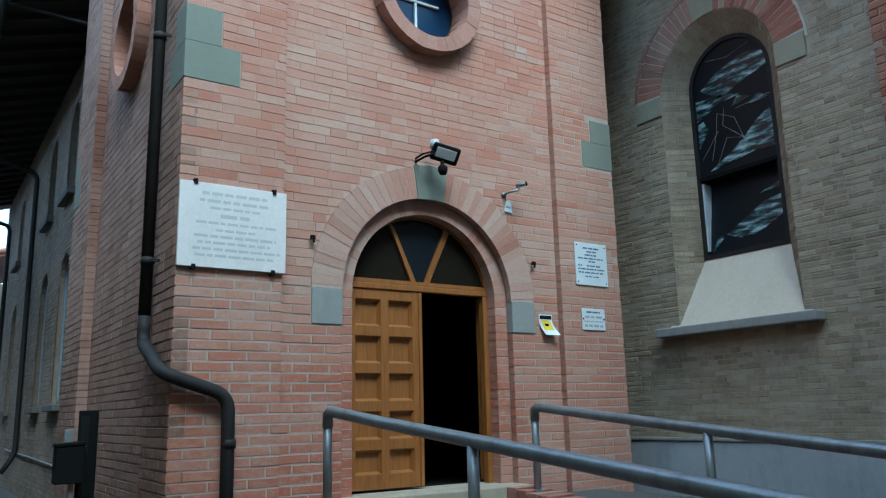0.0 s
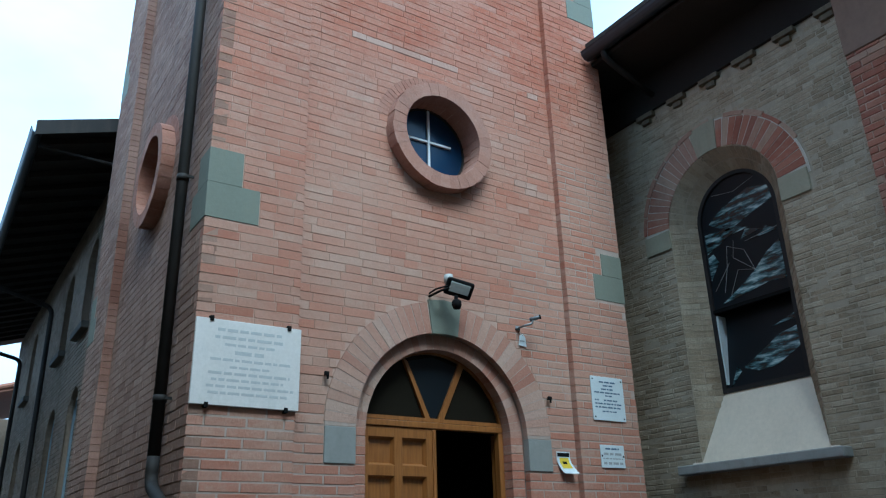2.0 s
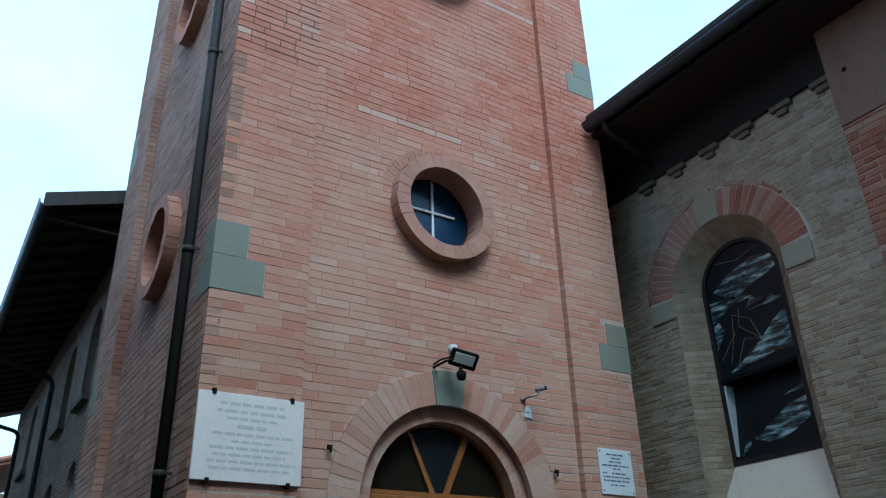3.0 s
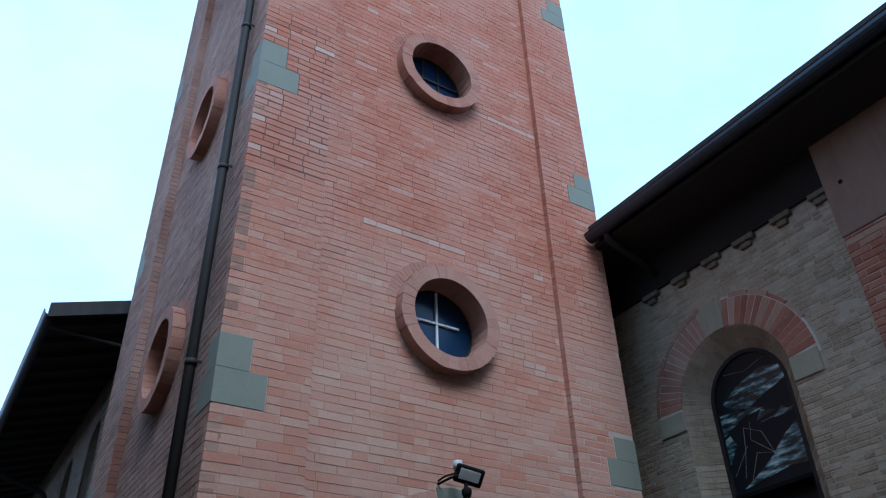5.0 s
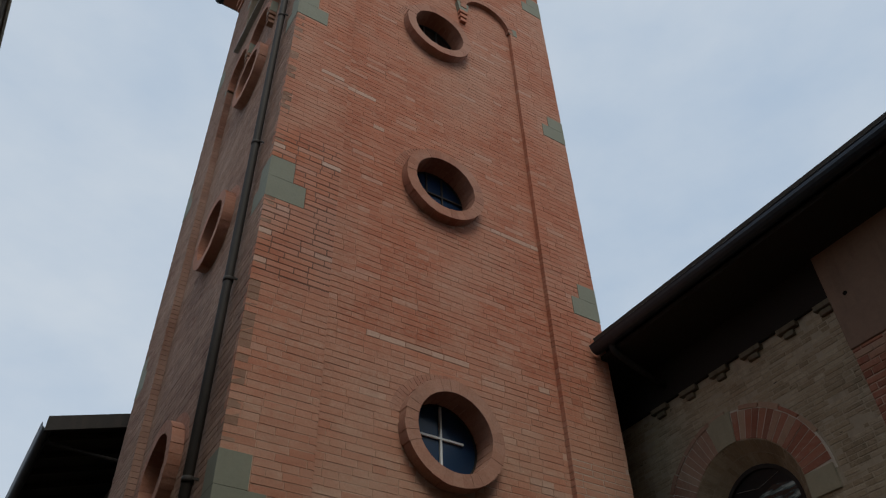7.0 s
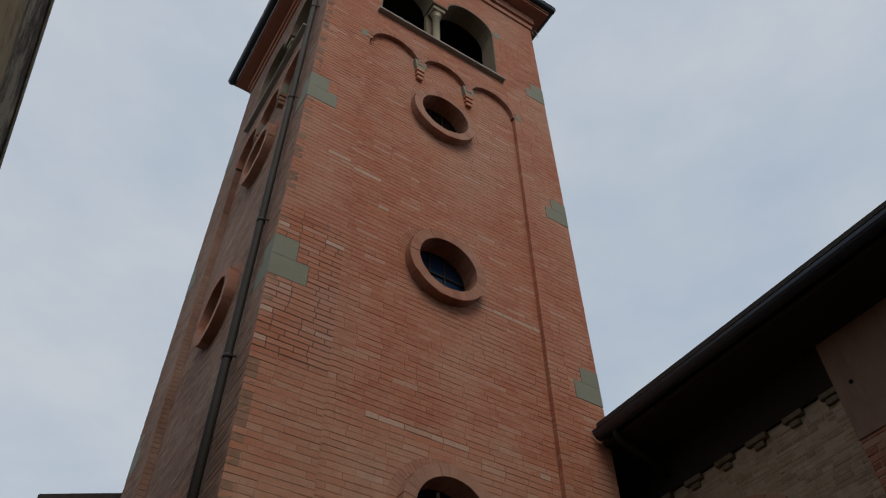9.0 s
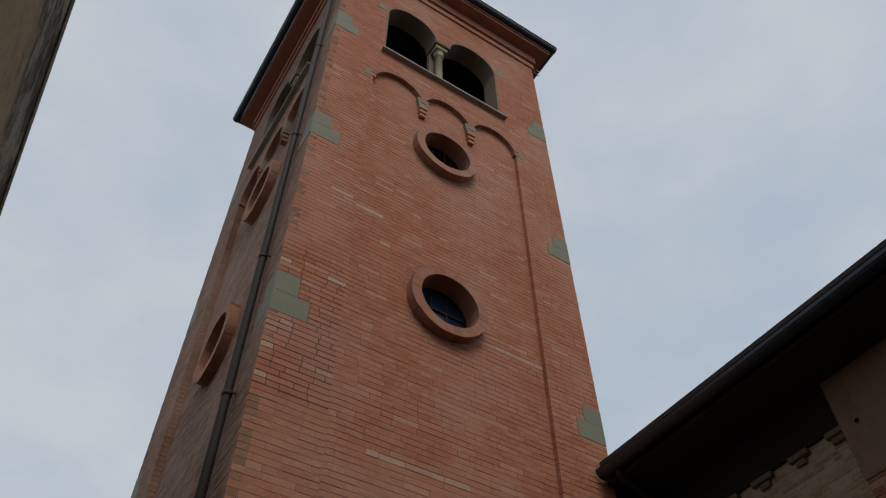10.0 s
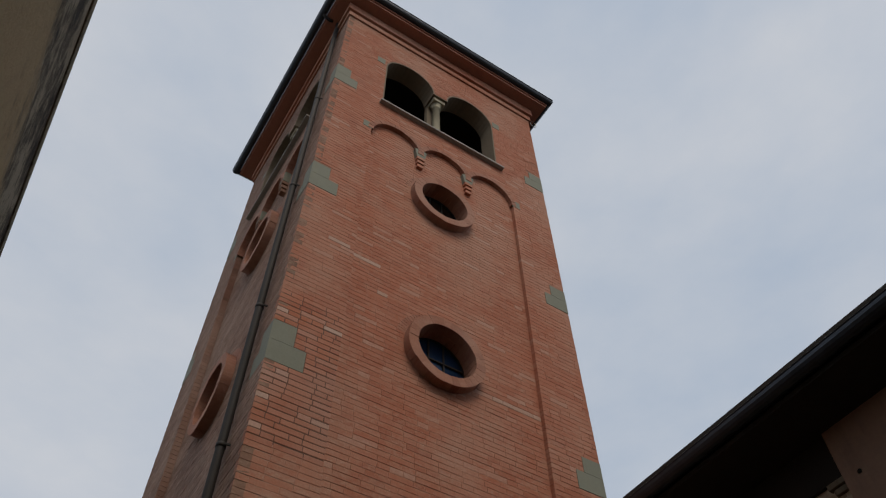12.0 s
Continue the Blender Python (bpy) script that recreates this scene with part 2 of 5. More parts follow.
# near-black stand-in for unlit rooms and deep shade
M_void = rough_mat("unlit_black", (0.009, 0.007, 0.006), (0.017, 0.013, 0.011), 1, 0.95)
M_paving = rough_mat("worn_paving", (0.055, 0.053, 0.05), (0.085, 0.082, 0.078), 0.7, 0.9, 40, 0.004, (0.06, 0.058, 0.055))
M_shutter = rough_mat("blue_grey_shutter", (0.15, 0.20, 0.235), (0.21, 0.26, 0.29), 2, 0.7)


def wood_mat(name, a, b):
    n = Nodes(name, 0.42)
    g = n.noise(7, 6, 0.65, (6, 6, 0.5))
    c = n.ramp(g, (0.3, a), (0.7, b))
    c = n.mix(0.3, c, n.ramp(n.noise(1.3, 3), (0.3, (0.6, 0.55, 0.5)), (0.7, (1, 1, 1))), "MULTIPLY")
    n.colour(c)
    return n.bump(g, 0.002, 0.4).m


M_wood = wood_mat("varnished_oak", (0.185, 0.068, 0.013), (0.30, 0.122, 0.027))


def glass_mat(name, tint, rough=0.08):
    n = Nodes(name, rough)
    n.colour(n.mix(n.noise(1.6, 3), tint, tuple(v * 1.7 for v in tint)))
    n.b.inputs["Specular IOR Level"].default_value = 0.6
    return n.bump(n.noise(5, 2), 0.004, 0.25).m


M_glass = glass_mat("dark_glass", (0.008, 0.010, 0.010))
M_lead_glass = glass_mat("leaded_dark_glass", (0.006, 0.008, 0.010), 0.35)
M_lead_glass.node_tree.nodes["Principled BSDF"].inputs["Specular IOR Level"].default_value = 0.2
M_blue_glass = glass_mat("blue_glass", (0.007, 0.020, 0.048), 0.2)
M_blue_glass.node_tree.nodes["Principled BSDF"].inputs["Specular IOR Level"].default_value = 0.3
M_fan_glass = glass_mat("fan_glass", (0.010, 0.0085, 0.006), 0.12)
M_fan_glass.node_tree.nodes["Principled BSDF"].inputs["Specular IOR Level"].default_value = 0.09


# ---------------------------------------------------------------- builders
def add_box(bm, x0, x1, y0, y1, z0, z1):
    v = [bm.verts.new(p) for p in ((x0, y0, z0), (x1, y0, z0), (x1, y1, z0), (x0, y1, z0), (x0, y0, z1), (x1, y0, z1), (x1, y1, z1), (x0, y1, z1))]
    for f in ((3, 2, 1, 0), (4, 5, 6, 7), (0, 1, 5, 4), (1, 2, 6, 5), (2, 3, 7, 6), (3, 0, 4, 7)):
        bm.faces.new([v[i] for i in f])
    return v


def box(x0, x1, y0, y1, z0, z1, bevel=0.0):
    bm = bmesh.new()
    add_box(bm, x0, x1, y0, y1, z0, z1)
    if bevel:
        bmesh.ops.bevel(bm, geom=bm.edges[:], offset=bevel, segments=2, affect="EDGES", profile=0.5)
    return bm


def finish(name, bm, material, smooth=False):
    me = bpy.data.meshes.new(name)
    bmesh.ops.recalc_face_normals(bm, faces=bm.faces[:])
    if smooth:
        for f in bm.faces:
            f.smooth = True
    bm.to_mesh(me)
    bm.free()
    me.materials.append(material)
    return new(name, me)


def part(name, bm, material, parent, label="", smooth=False):
    ob = finish(name, bm, material, smooth)
    ob.parent = parent
    return tagged(ob, label)


def thing(name, label, category, group="", at=(0, 0, 0), kind=""):
    ob = new(name)
    ob.empty_display_size = 0.2
    ob.location = at
    return tagged(ob, label, category, group, kind)


def bend(bm, fn):
    for v in bm.verts:
        v.co = fn(v.co)
    return bm


def tube_path(points, r, sides=12, cap=True):
    """A round tube along a line of points."""
    bm = bmesh.new()
    rings = []
    pts = [Vector(p) for p in points]
    for i, p in enumerate(pts):
        d = (pts[min(i + 1, len(pts) - 1)] - pts[max(i - 1, 0)]).normalized()
        a = d.cross(Vector((0, 0, 1)) if abs(d.z) < 0.9 else Vector((0, 1, 0))).normalized()
        b = d.cross(a)
        rings.append([bm.verts.new(p + r * (math.cos(2 * math.pi * k / sides) * a + math.sin(2 * math.pi * k / sides) * b)) for k in range(sides)])
    for q, s in zip(rings, rings[1:]):
        # keep the rings from twisting
        off = min(range(sides), key=lambda o: sum((q[k].co - s[(k + o) % sides].co).length for k in range(0, sides, 3)))
        flip = [s[(k + off) % sides] for k in range(sides)]
        for k in range(sides):
            bm.faces.new((q[k], q[(k + 1) % sides], flip[(k + 1) % sides], flip[k]))
        s[:] = flip
    if cap:
        bm.faces.new(rings[0])
        bm.faces.new(rings[-1])
    return bm


def rounded(points, radius, steps=5):
    """A polyline with its corners rounded."""
    pts = [Vector(p) for p in points]
    out = [pts[0]]
    for a, b, c in zip(pts, pts[1:], pts[2:]):
        u, w = (a - b).normalized(), (c - b).normalized()
        k = min(radius, (a - b).length * 0.45, (c - b).length * 0.45)
        p, q = b + u * k, b + w * k
        for i in range(steps + 1):
            t = i / steps
            out.append((1 - t) ** 2 * p + 2 * t * (1 - t) * b + t * t * q)
    return out + [pts[-1]]


def circle(cx, cz, r, n=40):
    return [(cx + r * math.cos(2 * math.pi * i / n), cz + r * math.sin(2 * math.pi * i / n)) for i in range(n)]


def arch_loop(x0, x1, z0, spring, n=24):
    cx, r = (x0 + x1) / 2, (x1 - x0) / 2
    return [(x0, z0), (x1, z0)] + [(cx + r * math.cos(math.pi * i / n), spring + r * math.sin(math.pi * i / n)) for i in range(n + 1)]


def sheet(outline, holes, y0, y1):
    """A wall with openings right through it, from y0 (outer) to y1, drawn in x and z."""
    bm = bmesh.new()
    edges = []
    for loop in (outline, *holes):
        vs = [bm.verts.new((x, y0, z)) for x, z in loop]
        edges += [bm.edges.new((a, b)) for a, b in zip(vs, vs[1:] + vs[:1])]
    made = bmesh.ops.triangle_fill(bm, edges=edges, use_beauty=True)
    faces = [f for f in made["geom"] if isinstance(f, bmesh.types.BMFace)]
    ext = bmesh.ops.extrude_face_region(bm, geom=faces)
    for v in ext["geom"]:
        if isinstance(v, bmesh.types.BMVert):
            v.co.y = y1
    return bm


def rect(x0, x1, z0, z1):
    return [(x0, z0), (x1, z0), (x1, z1), (x0, z1)]


def ring(cx, cz, r0, r1, y0, y1, a0=0.0, a1=360.0, count=24, gap=0.06, jitter=0.004, rnd=None):
    """Voussoirs round a centre, each an island of its own, with open joints between."""
    rnd = rnd or random.Random(3)
    bm = bmesh.new()
    step = (a1 - a0) / count
    for i in range(count):
        p, q = radians(a0 + step * (i + gap)), radians(a0 + step * (i + 1 - gap))
        j = rnd.uniform(-jitter, jitter)
        rr = r1 + rnd.uniform(-jitter, jitter) * 2
        cols = []
        for a in (p, (p + q) / 2, q):
            cols.append([bm.verts.new((cx + r * math.cos(a), y, cz + r * math.sin(a))) for r, y in ((r0, y0 + j), (rr, y0 + j), (rr, y1), (r0, y1))])
        for c, d in zip(cols, cols[1:]):
            for k in range(4):
                bm.faces.new((c[k], c[(k + 1) % 4], d[(k + 1) % 4], d[k]))
        bm.faces.new(cols[0])
        bm.faces.new(cols[-1][::-1])
    return bm


def lay(spans, z0, z1, course, length, joint, y, depth, rnd, wild=0.003, half=None, head=None):
    """Bricks of a running bond as boxes (x0, x1, y, y1, z0, z1). spans(za, zb) gives the free stretches of a course."""
    out = []
    z, row = z0, 0
    while z < z1 - course * 0.4:
        top = min(z + course - joint, z1)
        for a, b in spans(z, top):
            x = a - length * (0.5 if row % 2 else 0.0) - rnd.uniform(0, 0.05)
            first = True
            while x < b:
                ln = length * (half if half and rnd.random() < 0.3 else 1) * rnd.uniform(0.94, 1.06)
                p, q = a if first else x, min(x + ln - (head or joint), b)
                if b - q < 0.06:
                    q, ln = b, b - x
                if q - p > 0.06:
                    first = False
                    w = rnd.uniform(-wild, wild)
                    out.append((p, q, y + w, y + depth, z + rnd.uniform(-0.002, 0.002), top + rnd.uniform(-0.002, 0.002)))
                x += ln
        z += course
        row += 1
    return out


def soft_box(bm, b, rnd, chip=0.006):
    """One brick: a box without a back, its front edges worn."""
    x0, x1, y0, y1, z0, z1 = b
    c = chip * rnd.uniform(0.5, 1.3)
    k = [rnd.uniform(-0.0012, 0.0012) for _ in range(4)]
    back = [bm.verts.new(p) for p in ((x0, y1, z0), (x1, y1, z0), (x1, y1, z1), (x0, y1, z1))]
    mid = [bm.verts.new(p) for p in ((x0, y0 + c, z0), (x1, y0 + c, z0), (x1, y0 + c, z1), (x0, y0 + c, z1))]
    front = [bm.verts.new(p) for p in ((x0 + c, y0 + k[0], z0 + c), (x1 - c, y0 + k[1], z0 + c), (x1 - c, y0 + k[2], z1 - c), (x0 + c, y0 + k[3], z1 - c))]
    bm.faces.new(front)
    for p, q in ((back, mid), (mid, front)):
        for i in range(4):
            bm.faces.new((p[i], p[(i + 1) % 4], q[(i + 1) % 4], q[i]))


def courses(name, boxes, material, parent, place, rnd, chip=0.006, label=""):
    """Many bricks joined into one part of stuff, set on a wall by the matrix place."""
    verts, faces = [], []
    for x0, x1, y0, y1, z0, z1 in boxes:
        c = chip * rnd.uniform(0.5, 1.3)
        k = [rnd.uniform(-0.0012, 0.0012) for _ in range(4)]
        o = len(verts)
        j = [rnd.uniform(-0.0022, 0.0022) for _ in range(8)]
        verts += [(x0, y1, z0), (x1, y1, z0), (x1, y1, z1), (x0, y1, z1), (x0, y0 + c, z0), (x1, y0 + c, z0), (x1, y0 + c, z1), (x0, y0 + c, z1)]
        verts += [(x0 + c + j[0], y0 + k[0], z0 + c + j[1]), (x1 - c + j[2], y0 + k[1], z0 + c + j[3]), (x1 - c + j[4], y0 + k[2], z1 - c + j[5]), (x0 + c + j[6], y0 + k[3], z1 - c + j[7])]
        faces.append((o + 8, o + 9, o + 10, o + 11))
        for s in (0, 4):
            for i in range(4):
                j = (i + 1) % 4
                faces.append((o + s + i, o + s + j, o + s + 4 + j, o + s + 4 + i))
    me = bpy.data.meshes.new(name)
    me.from_pydata([place @ Vector(v) for v in verts], [], faces)
    me.update()
    me.materials.append(material)
    ob = new(name, me)
    ob.parent = parent
    return tagged(ob, label, kind="stuff")


def minus(spans, cuts):
    for c0, c1 in cuts:
        nxt = []
        for a, b in spans:
            if c1 <= a or c0 >= b:
                nxt.append((a, b))
                continue
            if c0 > a:
                nxt.append((a, c0))
            if c1 < b:
                nxt.append((c1, b))
        spans = nxt
    return spans


def ring_parts(name, material, parent, m, *args, **kw):
    """The voussoirs of ring(), each an object of its own."""
    whole = ring(*args, **kw)
    bmesh.ops.transform(whole, matrix=m, verts=whole.verts[:])
    whole.faces.ensure_lookup_table()
    per = 10
    for k in range(0, len(whole.faces), per):
        one = bmesh.new()
        known = {}
        for f in whole.faces[k:k + per]:
            one.faces.new([known.setdefault(v.index, None) or known.update({v.index: one.verts.new(v.co)}) or known[v.index] for v in f.verts])
        part(name, one, material, parent)
    whole.free()


def disc_cut(cx, cz, r, z0, z1):
    d = min(abs(z0 - cz), abs(z1 - cz)) if not z0 <= cz <= z1 else 0
    if d >= r:
        return []
    h = math.sqrt(r * r - d * d)
    return [(cx - h, cx + h)]


def arch_cut(x0, x1, zb, spring, z0, z1):
    if z1 <= zb:
        return []
    if z0 < spring:
        return [(x0, x1)]
    return disc_cut((x0 + x1) / 2, spring, (x1 - x0) / 2, z0, z1)
# ---------------------------------------------------------------- ground
bm = bmesh.new()
vs = [bm.verts.new(p) for p in ((-900, -900, 0), (900, -900, 0), (900, 900, 0), (-900, 900, 0))]
bm.faces.new(vs)
tagged(finish("ground", bm, M_paving), "worn grey asphalt churchyard paving", "ground", kind="structure")

# ---------------------------------------------------------------- bell tower
W, D, PIL, TOP = 5.15, 5.36, 0.93, 20.42
REC, REC_SIDE = 0.08, 0.125  # depth of the recessed panels
COURSE, BRICK, JOINT = 0.0862, 0.345, 0.009
MID = W / 2
OCULI = (6.0, 9.92, 13.82)
OCX = 2.525
DOOR = (1.555, 3.56, 0.90, 2.77)
tower = thing("bell_tower", "tall square red brick bell tower with grey-green corner stones", "tower")

FRONT = Matrix.Identity(4)
LEFT = Matrix(((0, 1, 0, 0), (-1, 0, 0, 5.07), (0, 0, 1, 0), (0, 0, 0, 1)))  # u = 5.07 - y
RIGHT = Matrix(((0, -1, 0, W), (1, 0, 0, 0), (0, 0, 1, 0), (0, 0, 0, 1)))
BACK = Matrix(((-1, 0, 0, W), (0, -1, 0, D), (0, 0, 1, 0), (0, 0, 0, 1)))

BELF = (1.08, 3.92, 16.42, 18.28)
BR = 0.63
FRONT_SPAN, LEFT_SPAN = (0.0, W), (5.07 - D, 5.07)


def belfry_loop(grow=0.0):
    x0, x1, z0, sp = BELF[0] - grow, BELF[1] + grow, BELF[2], BELF[3]
    r = BR + grow
    loop = [(x0, z0), (x1, z0)]
    ca, cb = BELF[0] + BR, BELF[1] - BR
    lim = math.pi
    if grow:
        half = (cb - ca) / 2
        lim = math.pi - math.acos(min(1, half / r)) if half < r else math.pi
    loop += [(cb + r * math.cos(lim * i / 16), sp + r * math.sin(lim * i / 16)) for i in range(17)]
    left = [(ca - r * math.cos(lim * i / 16), sp + r * math.sin(lim * i / 16)) for i in range(16, -1, -1)]
    if lim < math.pi:
        left = left[1:]
    return loop + left


ARCH_N = 3
STEP = (W - 2 * PIL) / ARCH_N
AR = STEP / 2 - 0.045
AZ = 15.16


def panel_loop():
    """The recessed panel, closed above by three blind arches."""
    e = 0.008
    pts = [(PIL - e, 0.0), (W - PIL + e, 0.0)]
    for k in (2, 1, 0):
        cx = PIL + STEP * (k + 0.5)
        r = AR + e
        pts += [(cx + r * math.cos(math.pi * i / 14), AZ + r * math.sin(math.pi * i / 14)) for i in range(15)]
        if k:
            x = PIL + STEP * k
            pts += [(x + 0.037, AZ - 0.1), (x - 0.037, AZ - 0.1)]
    pts[2:3] = [(W - PIL + e, AZ), pts[2]]
    pts.append((PIL - e, AZ))
    return pts


def set_on(bm, m):
    bmesh.ops.transform(bm, matrix=m, verts=bm.verts[:])
    return bm


def build_face(m, span, door, rec, mortar):
    holes = [circle(OCX, z, 0.5) for z in OCULI] + [rect(BELF[0] - 0.03, BELF[1] + 0.03, BELF[2], BELF[3] + BR + 0.03)]
    if door:
        holes.append(arch_loop(DOOR[0] - 0.012, DOOR[1] + 0.012, 0.9, DOOR[3]))
    core = part("wall_core", set_on(sheet(rect(span[0] + 0.012, span[1] - 0.012, 0, TOP), holes, rec + 0.0042, 0.42), m), mortar, tower)
    skin = part("pilaster_layer", set_on(sheet(rect(span[0] + 0.012, span[1] - 0.012, 0, TOP), [panel_loop(), belfry_loop()], 0.0042, rec + 0.0037), m), mortar, tower)
    return core, skin


build_face(FRONT, FRONT_SPAN, True, REC, M_mortar)
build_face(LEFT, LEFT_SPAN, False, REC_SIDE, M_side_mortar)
for m, wd in ((RIGHT, D), (BACK, W)):
    part("plain_wall", set_on(sheet(rect(0.43, wd - 0.43, 0, TOP), [], 0.0, 0.42), m), M_shell, tower)
    for a in (0.012, wd - 0.43):
        part("corner_pier", set_on(box(a + 0.001, a + 0.417, 0.001, 0.3, 0, TOP), m), M_shell, tower)

# quoin stones: a short one above a longer one, every fourth metre
QUOINS = (4.51, 8.455, 12.39, 16.38)
QUOINS_BY_CHURCH = (4.44, 8.48, 12.38, 16.43)
Q_LOW, Q_ALL = 0.345, 0.69
R_LOW, R_ALL = 0.32, 0.60


def quoin_cut(z0, z1, span, front):
    cuts = []
    for q in QUOINS:
        if z1 > q + 0.01 and z0 < q + Q_LOW - 0.01:
            cuts += [(-1, 0.50)] if front else [(-1, span[0] + 0.45), (span[1] - 0.45, span[1] + 1)]
        elif z1 > q + Q_LOW and z0 < q + Q_ALL - 0.01:
            cuts += [(-1, 0.325)] if front else [(-1, span[0] + 0.30), (span[1] - 0.30, span[1] + 1)]
    for q in QUOINS_BY_CHURCH if front else ():
        if z1 > q + 0.01 and z0 < q + R_LOW - 0.01:
            cuts += [(W - 0.49, W + 1)]
        elif z1 > q + R_LOW and z0 < q + R_ALL - 0.01:
            cuts += [(W - 0.34, W + 1)]
    return cuts


for q, r in zip(QUOINS, QUOINS_BY_CHURCH):
    for lo, hi, ln, deep in ((0, Q_LOW, 0.50, 0.45), (Q_LOW, Q_ALL, 0.325, 0.30)):
        part("quoin_stone", box(-0.003, ln - 0.008, -0.003, deep, q + lo + 0.001, q + hi - 0.001, 0.003), M_stone, tower, "grey-green stone block")
        part("quoin_stone", box(-0.003, 0.2, D - deep, D + 0.003, q + lo + 0.001, q + hi - 0.001, 0.003), M_stone, tower, "grey-green stone block")
    for lo, hi, ln in ((0, R_LOW, 0.49), (R_LOW, R_ALL, 0.34)):
        part("quoin_stone", box(W - ln + 0.008, W + 0.003, -0.003, 0.3, r + lo + 0.001, r + hi - 0.001, 0.003), M_stone, tower, "grey-green stone block")


def outer_spans(span, front):
    def spans(z0, z1):
        s = [span]
        zc = (z0 + z1) / 2
        if zc < AZ:
            s = minus(s, [(PIL, W - PIL)])
        elif zc < AZ + AR:
            for k in range(3):
                s = minus(s, disc_cut(PIL + STEP * (k + 0.5), AZ, AR + 0.005, z0, z1))
        if z1 > BELF[2]:
            s = minus(s, arch_cut(BELF[0], BELF[0] + 2 * BR, BELF[2], BELF[3], z0, z1))
            s = minus(s, arch_cut(BELF[1] - 2 * BR, BELF[1], BELF[2], BELF[3], z0, z1))
            if zc < BELF[3]:
                s = minus(s, [(BELF[0], BELF[1])])
        return minus(s, quoin_cut(z0, z1, span, front))
    return spans


def inner_spans(door):
    def spans(z0, z1):
        s = [(PIL, W - PIL)]
        if z1 > AZ:
            keep = []
            for k in range(3):
                keep += disc_cut(PIL + STEP * (k + 0.5), AZ, AR, z0, z1)
            s = keep
        for z in OCULI:
            s = minus(s, disc_cut(OCX, z, 0.636, z0, z1))
        if door:
            s = minus(s, arch_cut(DOOR[0], DOOR[1], 0.0, DOOR[3], z0, z1))
            if z0 > DOOR[3] - 0.03:
                s = minus(s, disc_cut(MID_DOOR, DOOR[3], 1.32, z0, z1))
            elif z1 > 2.44:
                s = minus(s, [(1.24, 1.7), (3.44, 3.875)])
        return s
    return spans


MID_DOOR = (DOOR[0] + DOOR[1]) / 2
rnd = random.Random(11)
SPLIT = 0.02 + COURSE * 33


def two_zones(spans, top, y, deep=0.03):
    """Wide pointed joints below, fine joints above."""
    low = lay(spans, 0.02, SPLIT, COURSE, BRICK, 0.014, y, deep, rnd, 0.002)
    mid = SPLIT + COURSE * 78
    step = SPLIT + COURSE * 40
    low += lay(spans, SPLIT, step, COURSE, BRICK, 0.0055, y, deep, rnd, 0.0013, 0.5, 0.004)
    return low + lay(spans, step, mid, COURSE, BRICK, 0.0078, y, deep, rnd, 0.0022, 0.5, 0.005) + lay(spans, mid, top, COURSE, BRICK, 0.0048, y, deep, rnd, 0.0013, 0.5, 0.0035)


front_outer = two_zones(outer_spans(FRONT_SPAN, True), TOP, 0.0, REC + 0.004)
front_inner = two_zones(inner_spans(True), AZ + AR, REC, 0.072)
left_outer = two_zones(outer_spans(LEFT_SPAN, False), TOP, 0.0, REC_SIDE + 0.004)
left_inner = two_zones(inner_spans(False), AZ + AR, REC_SIDE)


def pointed(b):
    """Wider joints where the wall by the church was pointed anew."""
    x0, x1, y0, y1, z0, z1 = b
    if z0 > SPLIT - 0.01 and ((x0 > W - PIL - 0.01 and z0 < 6.1) or (y0 > 0.05 and x0 > 3.25 and z0 < 5.0)):
        return (x0, x1 - 0.006, y0, y1, z0, z1 - 0.0065)
    return b


front_outer, front_inner = [pointed(b) for b in front_outer], [pointed(b) for b in front_inner]
# flush pale pointing, low down and up the side by the church
edge = [(W - PIL, 5.4), (W - PIL - 0.3, 5.25), (W - PIL - 0.5, 4.9), (W - PIL - 0.75, 4.75), (W - PIL - 0.8, 4.5), (2.9, 4.35)]
M_point = rough_mat("pale_pointing", (0.34, 0.26, 0.215), (0.45, 0.365, 0.31), 5, 0.95, 60, 0.003, (0.30, 0.16, 0.11), amount=0.7)
for x0, x1, z1 in ((0.012, PIL - 0.012, SPLIT), (W - PIL + 0.012, W - 0.012, 6.2)):
    part("pointing", box(x0, x1, 0.0031, 0.0040, 0.0, z1), M_point, tower)
part("pointing", box(PIL + 0.001, DOOR[0] - 0.01, REC + 0.0031, REC + 0.0040, 0.0, 2.44), M_point, tower)
part("pointing", box(DOOR[1] + 0.01, W - PIL - 0.001, REC + 0.0031, REC + 0.0040, 0.0, 2.42), M_point, tower)
part("pointing", sheet([(3.885, 2.43), (W - PIL - 0.001, 2.43)] + edge + [(2.95, 4.12), (3.35, 3.95), (3.65, 3.6), (3.84, 3.2)], [], REC + 0.0031, REC + 0.0040), M_point, tower)
near = sorted((b for b in front_outer + front_inner if b[0] < 1.6 and b[4] > 1.2), key=lambda b: b[4])[:300]
near_set = set(near)
fresh = {b for b in front_outer if b[1] < PIL + 0.01 and 7.25 < b[4] < 9.75}
STREAKS = ((7.02, 1.2, 4.0, 0.6), (6.93, 2.6, 3.9, 0.35), (6.45, 0.95, 1.9, 0.5), (5.74, 3.2, 4.15, 0.7), (5.66, 3.3, 4.1, 0.5), (4.62, 1.0, 1.9, 0.6), (4.45, 1.1, 1.6, 0.6), (4.28, 1.0, 1.9, 0.5), (9.55, 3.2, 4.15, 0.5), (7.65, 0.2, 0.8, 0.6), (10.7, 1.0, 2.0, 0.4), (11.3, 0.2, 1.6, 0.3))
